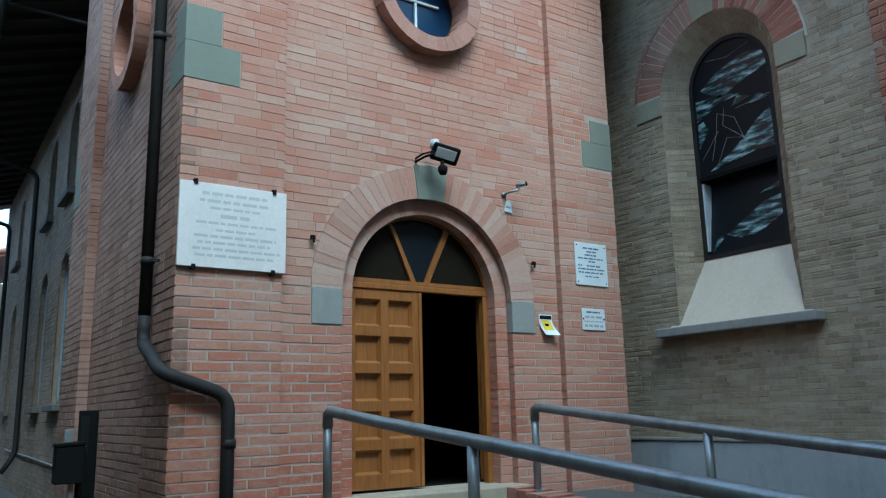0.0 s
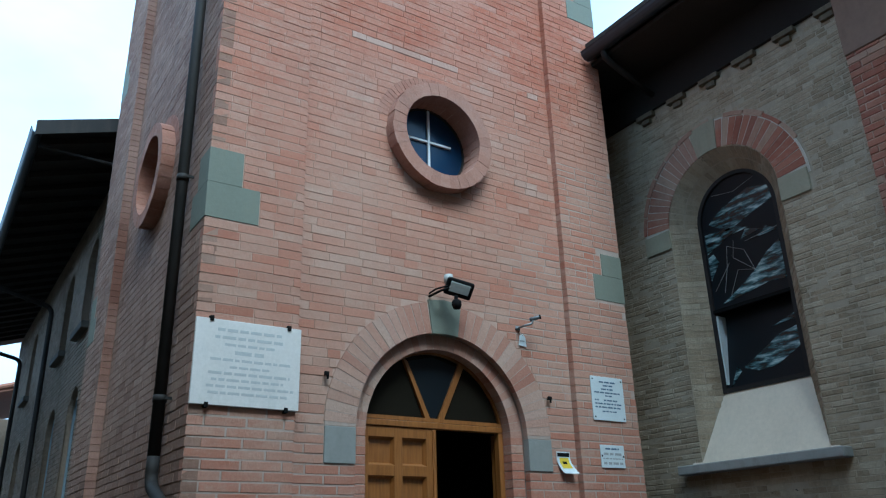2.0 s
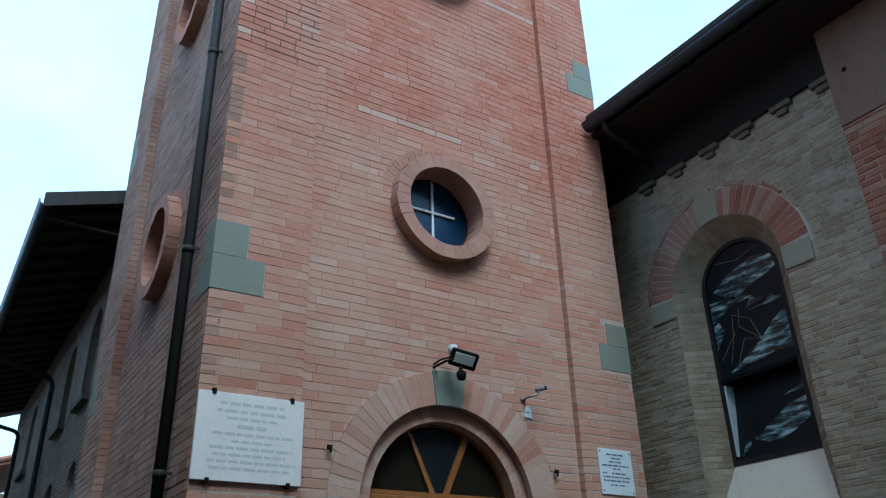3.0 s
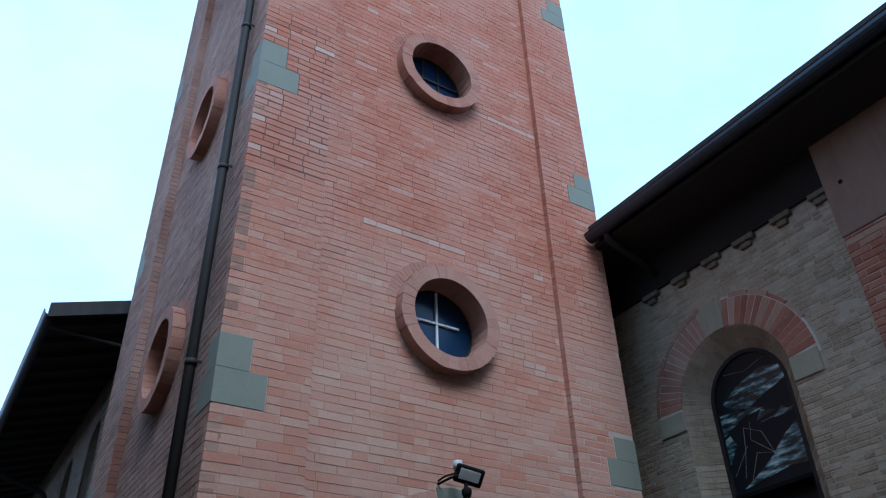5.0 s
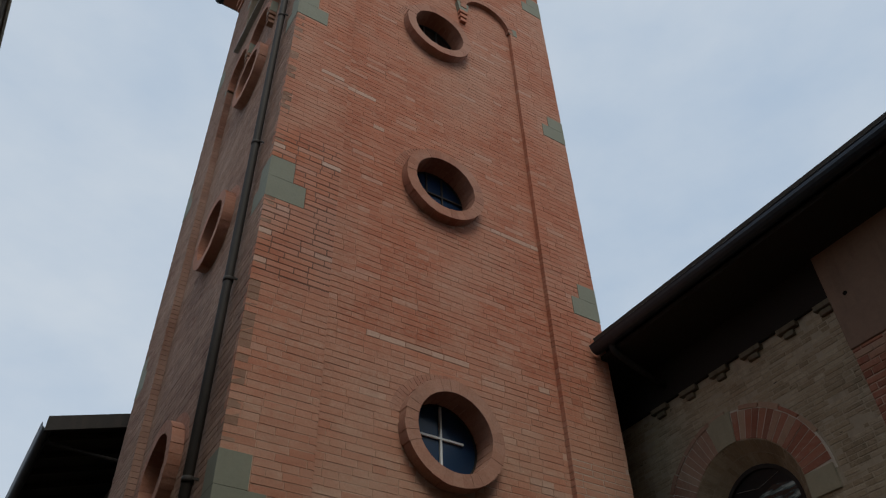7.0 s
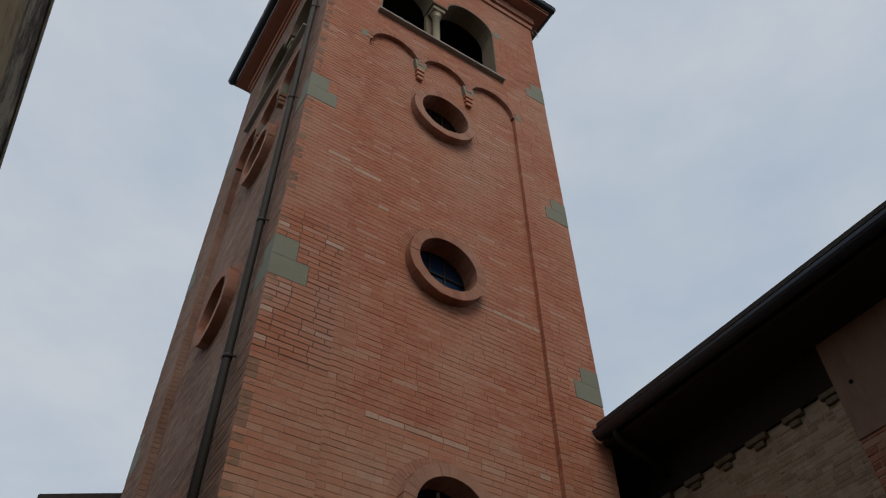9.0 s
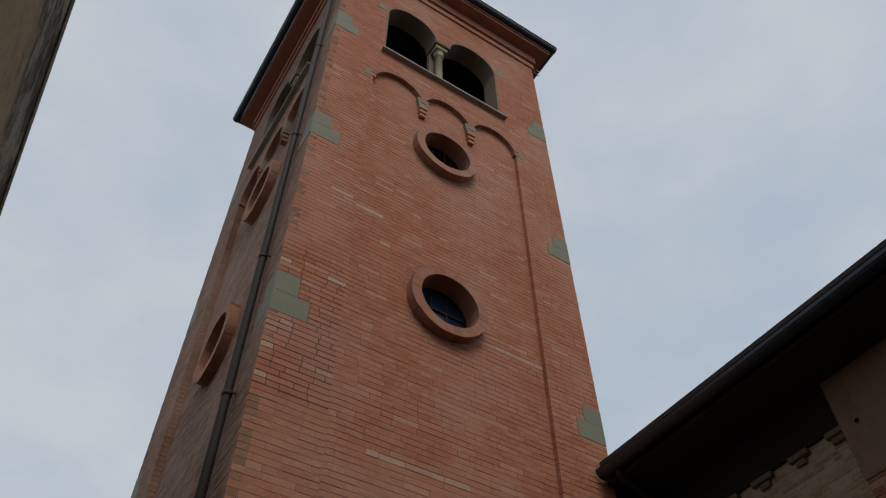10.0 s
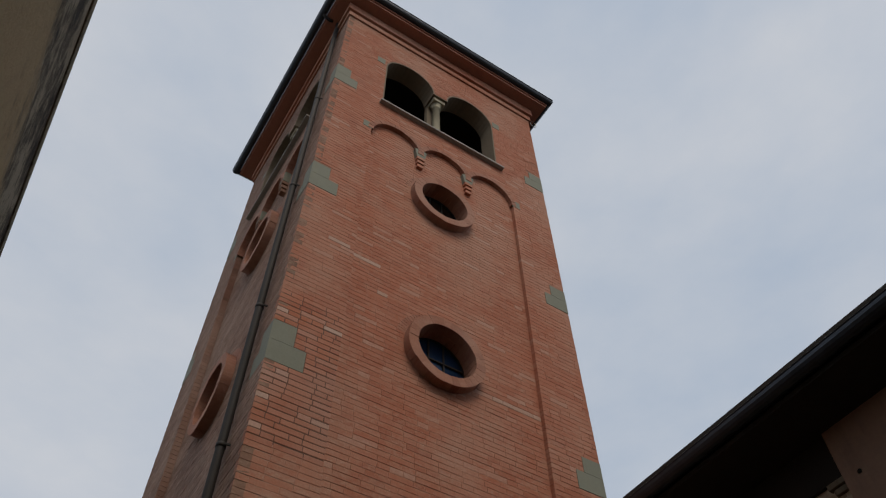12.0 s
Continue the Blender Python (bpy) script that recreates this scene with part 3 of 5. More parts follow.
pale = {b for b in front_outer + front_inner if b not in near_set and b not in fresh and any(abs((b[4] + b[5]) / 2 - z) < 0.044 and x0 < b[0] < x1 and rnd.random() < p for z, x0, x1, p in STREAKS)}
special = near_set | fresh | pale
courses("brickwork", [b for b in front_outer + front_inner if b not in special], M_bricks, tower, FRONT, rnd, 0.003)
courses("clean_brickwork", [(b[0], b[1] - 0.006, b[2] - 0.0015, b[3], b[4] + 0.003 * rnd.random(), b[5] - 0.002 - 0.005 * rnd.random()) for b in sorted(fresh)], M_fresh, tower, FRONT, rnd, 0.003, "sharp clean red brickwork with open joints")
courses("pale_brickwork", [(*b[:2], b[2] - 0.002, *b[3:]) for b in sorted(pale)], M_pale_brick, tower, FRONT, rnd, 0.004, "scattered pale bricks")
part("open_joints", box(0.02, PIL - 0.012, 0.0032, 0.0040, 7.3, 9.75), rough_mat("dark_joint", (0.08, 0.04, 0.028), (0.17, 0.085, 0.058), 8), tower)
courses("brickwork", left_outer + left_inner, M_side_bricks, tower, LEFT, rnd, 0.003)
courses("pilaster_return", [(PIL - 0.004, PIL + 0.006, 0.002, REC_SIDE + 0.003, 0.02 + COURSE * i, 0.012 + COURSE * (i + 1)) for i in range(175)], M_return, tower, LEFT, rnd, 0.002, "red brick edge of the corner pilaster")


# round windows
def oculus(m, z, name="round_window"):
    ring_parts("ring_brick", M_ring_one, tower, m, OCX, z, 0.485, 0.645, -0.072, REC + 0.02, 0, 360, 30, 0.03, 0.004, random.Random(int(z * 10)))
    part("ring_bed", set_on(sheet(circle(OCX, z, 0.641, 48), [circle(OCX, z, 0.489, 48)], -0.071, REC + 0.02), m), M_ring, tower, "projecting round brick surround")
    tagged(part("reveal_brickwork", set_on(ring(OCX, z, 0.486, 0.52, REC + 0.022, 0.43, 0, 360, 30, 0.07, 0.004), m), M_ring, tower), kind="stuff")
    part("reveal_bed", set_on(sheet(circle(OCX, z, 0.53, 48), [circle(OCX, z, 0.495, 48)], REC + 0.022, 0.43), m), M_mortar, tower)
    tagged(part("soldier_course", set_on(ring(OCX, z, 0.648, 0.78, REC - 0.0035, REC + 0.03, 12, 168, 34, 0.07, 0.001), m), M_ring, tower), kind="stuff")
    win = part(name, set_on(sheet(circle(OCX, z, 0.515, 48), [circle(OCX, z, 0.47, 48)], 0.25, 0.29), m), M_zinc, tower)
    part("pane", set_on(sheet(circle(OCX, z, 0.472, 48), [], 0.272, 0.28), m), M_blue_glass if z < 12 else M_glass, win)
    bars_at = [box(OCX - 0.014, OCX + 0.014, 0.245, 0.27, z - 0.47, z + 0.47)] if z < 8 else [box(OCX + d - 0.011, OCX + d + 0.011, 0.245, 0.27, z - 0.44, z + 0.44) for d in (-0.13, 0.13)]
    for bm in (*bars_at, box(OCX - 0.465, OCX + (0.3 if z < 8 else 0.465), 0.242, 0.267, z + 0.05, z + 0.074)):
        part("glazing_bar", set_on(bm, m), M_white if z < 8 else M_zinc, win)


for z in OCULI:
    oculus(FRONT, z)
    oculus(LEFT @ Matrix.Translation((0, REC_SIDE - REC, 0)), z)


# belfry openings, blind arches and their pendants
def belfry(m, pendant):
    part("belfry_ledge", set_on(box(BELF[0] - 0.06, BELF[1] + 0.12, -0.1, 0.43, BELF[2] - 0.06, BELF[2] - 0.004, 0.008), m), M_ledge, tower, "dark grey window ledge")
    outer, inner = belfry_loop(), []
    cx0, cx1, sp, t = BELF[0] + BR, BELF[1] - BR, BELF[3], 0.03
    r = BR - t
    inner = [(cx1 + r, BELF[2]), *[(cx1 + r * math.cos(math.pi * i / 16), sp + r * math.sin(math.pi * i / 16)) for i in range(17)], (cx1 - r, sp - t), (cx0 + r, sp - t),
             *[(cx0 + r * math.cos(math.pi * i / 16), sp + r * math.sin(math.pi * i / 16)) for i in range(17)], (cx0 - r, BELF[2])]
    loop = outer[2:] + [outer[0]] + inner[::-1] + [outer[1]]
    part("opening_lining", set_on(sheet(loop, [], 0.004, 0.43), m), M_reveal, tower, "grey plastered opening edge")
    cx = (cx0 + cx1) / 2
    col = part("column", set_on(lathe([(0.0, 0), (0.115, 0), (0.115, 0.06), (0.10, 0.08), (0.088, 0.13), (0.082, 1.53), (0.1, 1.54), (0.1, 1.57), (0.085, 1.58), (0.13, 1.69), (0.0, 1.69)], cx, 0.2, BELF[2], 20), m), M_sandstone, tower, "pale stone column", True)
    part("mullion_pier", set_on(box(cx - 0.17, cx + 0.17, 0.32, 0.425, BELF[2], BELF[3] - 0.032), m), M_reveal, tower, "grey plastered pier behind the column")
    part("capital", set_on(box(cx - 0.15, cx + 0.15, 0.05, 0.318, BELF[2] + 1.69, BELF[3] - 0.031, 0.015), m), M_sandstone, col)
    for k in (1, 2):
        x = PIL + STEP * k
        for i in range(3):
            part("pendant_brick", set_on(box(x - 0.085 + 0.012 * i, x + 0.085 - 0.012 * i, -0.012 + 0.012 * i, REC + 0.05, AZ - 0.19 - 0.125 * i, AZ - 0.1 - 0.125 * i, 0.006), m), pendant, tower)
        part("pendant_stone", set_on(sheet([(x - 0.09, AZ - 0.1), (x + 0.09, AZ - 0.1), (x + 0.13, AZ + 0.16), (x, AZ + 0.21), (x - 0.13, AZ + 0.16)], [], -0.004, REC + 0.045), m), M_stone, tower, "small grey-green springer stone")
    for k in range(3):
        ring_parts("arch_brick", M_ring_one, tower, m, PIL + STEP * (k + 0.5), AZ, AR + 0.004, AR + 0.115, -0.012, REC + 0.045, 0, 180, 15, 0.03, 0.003, random.Random(k))
    for x in (0.85, W - 0.85):
        part("springer_stone", set_on(box(x - 0.1, x + 0.09, -0.005, 0.03, AZ - 0.02, AZ + 0.2, 0.004), m), M_stone, tower)
    for x in (BELF[0] - 0.12, BELF[1] + 0.12):
        part("springer_stone", set_on(box(x - 0.11, x + 0.08, -0.005, 0.003, BELF[3] + 0.02, BELF[3] + 0.26, 0.0), m), M_stone, tower)


def lathe(profile, cx, cy, z0, sides=16):
    bm = bmesh.new()
    rings = [[bm.verts.new((cx + max(r, 1e-4) * math.cos(2 * math.pi * k / sides), cy + max(r, 1e-4) * math.sin(2 * math.pi * k / sides), z0 + h)) for k in range(sides)] for r, h in profile]
    for a, b in zip(rings, rings[1:]):
        for k in range(sides):
            bm.faces.new((a[k], a[(k + 1) % sides], b[(k + 1) % sides], b[k]))
    return bm


belfry(FRONT, M_bricks)
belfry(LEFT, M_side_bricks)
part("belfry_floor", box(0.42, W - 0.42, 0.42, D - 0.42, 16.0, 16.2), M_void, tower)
# near-black panels added inside so that the openings stay dark
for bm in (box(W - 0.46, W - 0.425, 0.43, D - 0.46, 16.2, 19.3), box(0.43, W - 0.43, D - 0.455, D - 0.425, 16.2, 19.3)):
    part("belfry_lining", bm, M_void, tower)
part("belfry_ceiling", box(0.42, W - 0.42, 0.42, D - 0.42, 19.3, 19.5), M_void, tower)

# cornice, eaves and roof
for z0, z1, o in ((19.87, 20.06, 0.04), (20.11, 20.415, 0.09)):
    part("cornice_course", box(-o, W + o, -o, D + o, z0, z1, 0.006), M_bricks, tower)
part("eave_soffit", box(-0.36, W + 0.36, -0.36, D + 0.36, 20.425, 20.50), M_shell, tower, "reddish boarded eave soffit")
part("roof", bend(box(-0.40, W + 0.40, -0.40, D + 0.40, 20.60, 21.9), lambda c: Vector((W / 2 + (c.x - W / 2) * (0.03 if c.z > 21.5 else 1), D / 2 + (c.y - D / 2) * (0.03 if c.z > 21.5 else 1), c.z))), M_tile, tower, "low pyramid of clay tiles")


def gutter_run(a, b, r=0.095, sides=8):
    """A half-round gutter with a rolled lip, from a to b, as one mesh."""
    a, b = Vector(a), Vector(b)
    d = (b - a).normalized()
    n = Vector((d.y, -d.x, 0))
    prof = [(r * math.cos(t), r * math.sin(t)) for t in [math.pi + math.pi * i / sides for i in range(sides + 1)]]
    prof += [(r + 0.012, 0.012), (r + 0.004, 0.02)] + [((r - 0.008) * math.cos(t), (r - 0.008) * math.sin(t)) for t in [2 * math.pi - math.pi * i / sides for i in range(sides + 1)]]
    bm = bmesh.new()
    rings = [[bm.verts.new(p + n * u + Vector((0, 0, v))) for u, v in prof] for p in (a, b)]
    for k in range(len(prof)):
        j = (k + 1) % len(prof)
        bm.faces.new((rings[0][k], rings[0][j], rings[1][j], rings[1][k]))
    for rg in rings:
        bm.faces.new(rg)
    return bm


part("eave_board", box(-0.39, W + 0.39, -0.39, D + 0.39, 20.502, 20.598), M_shell, tower, "reddish eave board")
G, GZ = 0.43, 20.66
for a, b in (((-G - 0.07, -G, GZ), (W + G + 0.07, -G, GZ)), ((-G - 0.06, D + G + 0.07, GZ), (-G - 0.06, -G - 0.07, GZ)), ((W + G, -G - 0.07, GZ), (W + G, D + G, GZ)), ((W + G, D + G, GZ), (-G, D + G, GZ))):
    part("gutter", gutter_run(a, b), M_gutter, tower, "dark metal gutter")
    part("fascia", gutter_run((a[0], a[1], GZ + 0.06), (b[0], b[1], GZ + 0.06), 0.085), M_gutter, tower)
# ---------------------------------------------------------------- church nave beside the tower
XN = 5.9
NAVE = Matrix(((0, 1, 0, XN), (-1, 0, 0, 8.0), (0, 0, 1, 0), (0, 0, 0, 1)))  # u = 8 - y
nave = thing("church_nave", "grey-brown brick church side wall with an arched window and deep eaves", "church")
NU0, NU1, NTOP = 0.0, 20.0, 8.3
WIN = (8.215, 9.825, 2.545, 5.47)
nave_wall = part("wall", set_on(sheet(rect(NU0, NU1, 0, NTOP), [arch_loop(*WIN)], 0.0030, 0.30), NAVE), M_grey_mortar, nave)
WC = (WIN[0] + WIN[1]) / 2


def nave_spans(z0, z1):
    s = [(6.6, 10.97)]
    s = minus(s, arch_cut(WIN[0] - 0.0, WIN[1] + 0.0, WIN[2] - 0.1, WIN[3], z0, z1))
    if z0 > 5.25:
        s = minus(s, disc_cut(WC, WIN[3], 1.225, z0, z1))
        if z0 < WIN[3]:
            s = minus(s, [(WC - 1.225, WC + 1.225)])
    return s


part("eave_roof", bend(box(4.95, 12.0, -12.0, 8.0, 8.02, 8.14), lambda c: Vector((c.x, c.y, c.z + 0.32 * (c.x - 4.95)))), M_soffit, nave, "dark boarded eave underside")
part("gutter", gutter_run((4.93, -0.02, 7.945), (4.93, -12.0, 7.945), 0.10), M_gutter, nave, "dark metal gutter")

# ---------------------------------------------------------------- parish building behind
XL = 0.6
LB = Matrix(((0, 1, 0, XL), (-1, 0, 0, 23.0), (0, 0, 1, 0), (0, 0, 0, 1)))  # u = 23.0 - y
parish = thing("parish_building", "two-storey greyish brick building with arched windows and wide dark eaves", "building")
lows = [23.0 - y for y in (10.05, 12.7, 18.5)]
holes = [arch_loop(u - 0.55, u + 0.55, 1.95, 4.3, 12) for u in lows] + [arch_loop(u - 0.5, u + 0.5, 6.04, 7.42, 12) for u in lows]
part("wall", set_on(sheet(rect(0, 16.3, 0, 8.74), holes, 0.0, 0.35), LB), M_left_brick, parish)
part("roof", bend(box(-1.0, 9.0, 6.6, 23.6, 8.34, 8.46), lambda c: Vector((c.x, c.y, c.z + 0.32 * (c.x + 1.0)))), M_soffit, parish, "dark boarded eaves")
part("gutter", gutter_run((-1.02, 23.6, 8.36), (-1.02, 6.58, 8.36), 0.09), M_gutter, parish)

# ---------------------------------------------------------------- building beside the viewer
house = thing("rendered_house", "beige rendered house wall with a dark stained top edge", "house")


def stained_render():
    n = Nodes("stained_render_wall", 0.92)
    c = n.mix(n.noise(0.8, 5, 0.65, (2, 0.5, 0.5)), (0.34, 0.26, 0.14), (0.41, 0.315, 0.18))
    c = n.mix(n.mix(1.0, n.mask(n.noise(1.4, 6, 0.7, (2.5, 2.5, 0.5)), 0.5, 0.8), (0.45,) * 3, "MULTIPLY"), c, (0.22, 0.18, 0.12))
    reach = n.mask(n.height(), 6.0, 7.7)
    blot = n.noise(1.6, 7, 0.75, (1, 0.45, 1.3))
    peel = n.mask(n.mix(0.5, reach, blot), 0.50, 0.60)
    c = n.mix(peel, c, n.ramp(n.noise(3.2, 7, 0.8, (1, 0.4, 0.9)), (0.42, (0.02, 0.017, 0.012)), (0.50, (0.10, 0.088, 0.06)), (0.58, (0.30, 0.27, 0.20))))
    n.colour(c)
    return n.bump(n.mix(peel, n.noise(18, 4, 0.7), n.noise(6, 6, 0.75)), 0.02, 0.6).m


# its unseen far stretch is added to keep skylight out of the alley
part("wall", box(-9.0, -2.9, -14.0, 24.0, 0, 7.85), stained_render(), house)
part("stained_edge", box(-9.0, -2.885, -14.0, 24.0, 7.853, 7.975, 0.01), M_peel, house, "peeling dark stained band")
# added out of view behind the camera, to darken the lower walls
blocker = thing("facing_house", "unseen block added behind the viewer to hold back skylight", "house")
part("wall", box(-12.0, 4.7, -14.0, -9.8, 0, 12.6), M_render, blocker)
part("roof", bend(box(-12.4, 4.8, -14.4, -9.4, 12.6, 12.8), lambda c: Vector((c.x, c.y, c.z - 0.3 * (c.y + 9.4)))), M_tile, blocker)

# corbel brick made darker, with the shade of the eaves in its tone
M_shaded_corbel = rough_mat("eave_shaded_brick", (0.10, 0.082, 0.055), (0.19, 0.16, 0.115), 6, 0.95, 30, 0.006, (0.04, 0.034, 0.026))
# deep eaves of the nave: rafters, boards, corbels
for i in range(16):
    y = -0.35 - 0.62 * i
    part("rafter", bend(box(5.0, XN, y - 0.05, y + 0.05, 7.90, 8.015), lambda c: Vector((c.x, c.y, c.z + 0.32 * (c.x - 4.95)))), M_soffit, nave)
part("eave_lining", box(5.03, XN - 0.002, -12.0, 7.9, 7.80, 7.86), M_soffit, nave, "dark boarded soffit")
# added near-black strip: the deep eave shade along the wall top
part("wall_plate", box(XN - 0.05, XN + 0.0, -12.0, 7.9, 7.265, 7.798), M_void, nave, "near-black strip in place of the eave shade")
part("swan_neck", tube_path(rounded([(4.97, -0.3, 7.93), (4.98, -0.3, 7.76), (5.35, -0.3, 7.62), (5.83, -0.3, 7.46)], 0.08), 0.045), M_zinc, nave, "grey zinc pipe from the gutter to the wall", True)
rnd = random.Random(5)
for k in range(11):
    u = 8.095 + 0.54 * k
    if u < 10.9:
        for lo, hi, half, out in ((7.185, 7.255, 0.15, 0.07), (7.105, 7.175, 0.075, 0.045)):
            part("corbel_brick", set_on(box(u - half + rnd.uniform(-0.02, 0.02), u + half, -out, 0.05, lo, hi, 0.008), NAVE), M_shaded_corbel, nave)

# window of the nave
outer = arch_loop(WIN[0] + 0.002, WIN[1] - 0.002, WIN[2] + 0.002, WIN[3])
gl, gr, gb, gs = 8.46, 9.585, 3.355, 5.47
inner = arch_loop(gl, gr, gb, gs)
bm = bmesh.new()
A = [bm.verts.new((x, -0.002, z)) for x, z in outer]
B = [bm.verts.new((x, 0.28, z)) for x, z in inner]
for i in range(1, len(A)):
    j = (i + 1) % len(A)
    bm.faces.new((A[i], A[j], B[j], B[i]))
part("window_reveal", set_on(bm, NAVE), M_grey_mortar, nave, "splayed grey brick reveal")
bm = bmesh.new()
quad = [(WIN[0] - 0.15, -0.012, WIN[2] + 0.0), (WIN[1] + 0.10, -0.012, WIN[2] + 0.0), (gr + 0.02, 0.275, gb + 0.01), (gl - 0.02, 0.275, gb + 0.01)]
lowq = [(x, 0.3, z - 0.05) for x, y, z in quad]
va, vb = [bm.verts.new(p) for p in quad], [bm.verts.new(p) for p in lowq]
bm.faces.new(va)
bm.faces.new(vb[::-1])
for i in range(4):
    j = (i + 1) % 4
    bm.faces.new((va[i], va[j], vb[j], vb[i]))
set_on(bm, NAVE)
part("sloping_sill", bm, M_plaster, nave, "smooth cream plastered sloping sill")
part("window_ledge", set_on(box(7.975, 10.035, -0.17, 0.05, 2.445, 2.55, 0.014), NAVE), M_ledge, nave, "thin grey stone ledge")

WVEC = Vector((WC, 0.14, WIN[3]))
# reveal bricks in relief
rv = bmesh.new()
rnd = random.Random(8)
for side in (0, 1):
    z = 2.62
    while z < 5.46:
        t = max(0.0, 1 - (z - 2.56) / (gb - 2.56)) if z < gb else 0.0
        x0, x1 = (WIN[0], gl) if side == 0 else (WIN[1], gr)
        s = 1 if side == 0 else -1
        a0 = 0.0
        a1 = 1.0 - t
        if a1 > 0.12:
            cut = rnd.choice((0.45, 0.62, 1.0))
            for p, q in ((0.0, min(cut, a1) - 0.03), (cut, a1)):
                if q - p < 0.1:
                    continue
                j = rnd.uniform(0, 0.004)
                pa = [(x0 + (x1 - x0) * p + s * (0.006 + j), 0.28 * p, z), (x0 + (x1 - x0) * q + s * (0.006 + j), 0.28 * q - 0.002, z)]
                v = [rv.verts.new(c) for c in (pa[0], pa[1], (pa[1][0], pa[1][1], z + 0.062), (pa[0][0], pa[0][1], z + 0.062))]
                w = [rv.verts.new((c.co.x - s * 0.02, c.co.y + 0.01, c.co.z)) for c in v]
                rv.faces.new(v)
                for i in range(4):
                    rv.faces.new((v[i], v[(i + 1) % 4], w[(i + 1) % 4], w[i]))
        z += 0.072
ob = part("reveal_brickwork", set_on(rv, NAVE), M_grey_bricks, nave)
tagged(ob, kind="stuff")

# soffit bricks of the nave window
sb = bmesh.new()
for i in range(30):
    p, q = radians(6 * i + 0.4), radians(6 * i + 5.6)
    for d0, d1 in ((0.0, 0.46), (0.52, 0.98)):
        vs = []
        for a, t in ((p, d0), (q, d0), (q, d1), (p, d1)):
            r = (0.805 + (0.5625 - 0.805) * t) - 0.007
            vs.append(sb.verts.new((WC + r * math.cos(a), 0.28 * t - 0.001, WIN[3] + r * math.sin(a))))
        ws = [sb.verts.new(WVEC + (v.co - WVEC) * 1.03) for v in vs]
        sb.faces.new(vs)
        for k in range(4):
            sb.faces.new((vs[k], vs[(k + 1) % 4], ws[(k + 1) % 4], ws[k]))
tagged(part("soffit_brickwork", set_on(sb, NAVE), M_grey_bricks, nave), kind="stuff")

# arch over the nave window
rnd = random.Random(21)
for a0, a1, n in ((5, 84, 15), (104, 177, 14)):
    ring_parts("arch_brick", M_arch_one, nave, NAVE, WC, WIN[3], 0.812, 1.17, -0.012, 0.06, a0, a1, n, 0.045, 0.003, rnd)
for a0, a1, n in ((22, 78, 4), (88, 177, 7)):
    ring_parts("rim_brick", M_arch_one, nave, NAVE, WC, WIN[3], 1.18, 1.235, -0.02, 0.05, a0, a1, n, 0.03, 0.006, rnd)
M_arch_point = rough_mat("white_arch_pointing", (0.46, 0.40, 0.33), (0.58, 0.52, 0.44), 6, 0.95, 60, 0.003, (0.30, 0.24, 0.19), amount=0.6)
part("arch_bed", set_on(sheet([(WC + r * math.cos(radians(a)), WIN[3] + r * math.sin(radians(a))) for r, aa in ((1.2, range(0, 181, 6)), (0.815, range(180, -1, -6))) for a in aa], [], -0.009, 0.05), NAVE), M_arch_point, nave)
part("keystone", set_on(sheet([(WC + r * math.cos(radians(a)), WIN[3] + r * math.sin(radians(a))) for r, a in ((0.81, 83.5), (1.21, 84.5), (1.21, 94), (1.21, 103.5), (0.81, 104.5), (0.81, 94))], [], -0.02, 0.06), NAVE), M_sandstone, nave, "pale stone keystone")
for x0, x1, z0, z1 in ((7.80, WIN[0] + 0.004, 5.235, 5.495), (WIN[1] - 0.004, 10.19, 5.255, 5.54)):
    part("springer_stone", set_on(box(x0, x1, -0.025, 0.06, z0, z1, 0.01), NAVE), M_sandstone, nave, "pale stone arch springer")

# leaded glass
win = part("window_frame", set_on(sheet(arch_loop(gl - 0.01, gr + 0.01, gb, gs), [arch_loop(gl + 0.04, gr - 0.04, gb + 0.05, gs)], 0.255, 0.30), NAVE), M_zinc, nave, "dark metal window frame")
part("pane", set_on(sheet(arch_loop(gl + 0.03, gr - 0.03, 4.36, gs), [], 0.285, 0.292), NAVE), M_lead_glass, win)
part("window_bar", set_on(box(gl + 0.03, gr - 0.03, 0.25, 0.30, 4.33, 4.37), NAVE), M_black, win)
hopper = part("hopper_pane", set_on(bend(box(gl + 0.05, gr - 0.05, 0.285, 0.295, gb + 0.05, 4.32), lambda c: Vector((c.x, c.y + 0.16 * (c.z - gb), c.z))), NAVE), M_lead_glass, nave, "dark glass hopper tilted inwards")
part("white_stay", set_on(box(gl + 0.045, gl + 0.065, 0.27, 0.42, gb + 0.1, 4.30), NAVE), M_white, win)
# added near-black panel that shuts off light behind the glass
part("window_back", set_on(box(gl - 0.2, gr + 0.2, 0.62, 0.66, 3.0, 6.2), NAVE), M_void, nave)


def streak_mat():
    n = Nodes("marbled_glass", 0.25)
    g = n.noise(4.5, 5, 0.6, (1.0, 0.8, 3.4), 38)
    n.colour(n.ramp(g, (0.43, (0.008, 0.016, 0.02)), (0.52, (0.07, 0.13, 0.14)), (0.66, (0.40, 0.50, 0.50))))
    return n.m


M_streak = streak_mat()


def shard(pts, depth=0.278, lean=0.0):
    loop = [(gl + 0.04 + u * (gr - gl - 0.08), z) for u, z in pts]
    bm = sheet(loop, [], depth, depth + 0.006)
    if lean:
        bend(bm, lambda c: Vector((c.x, c.y + lean * (c.z - gb), c.z)))
    part("glass_piece", set_on(bm, NAVE), M_streak, win, "marbled white and teal glass")


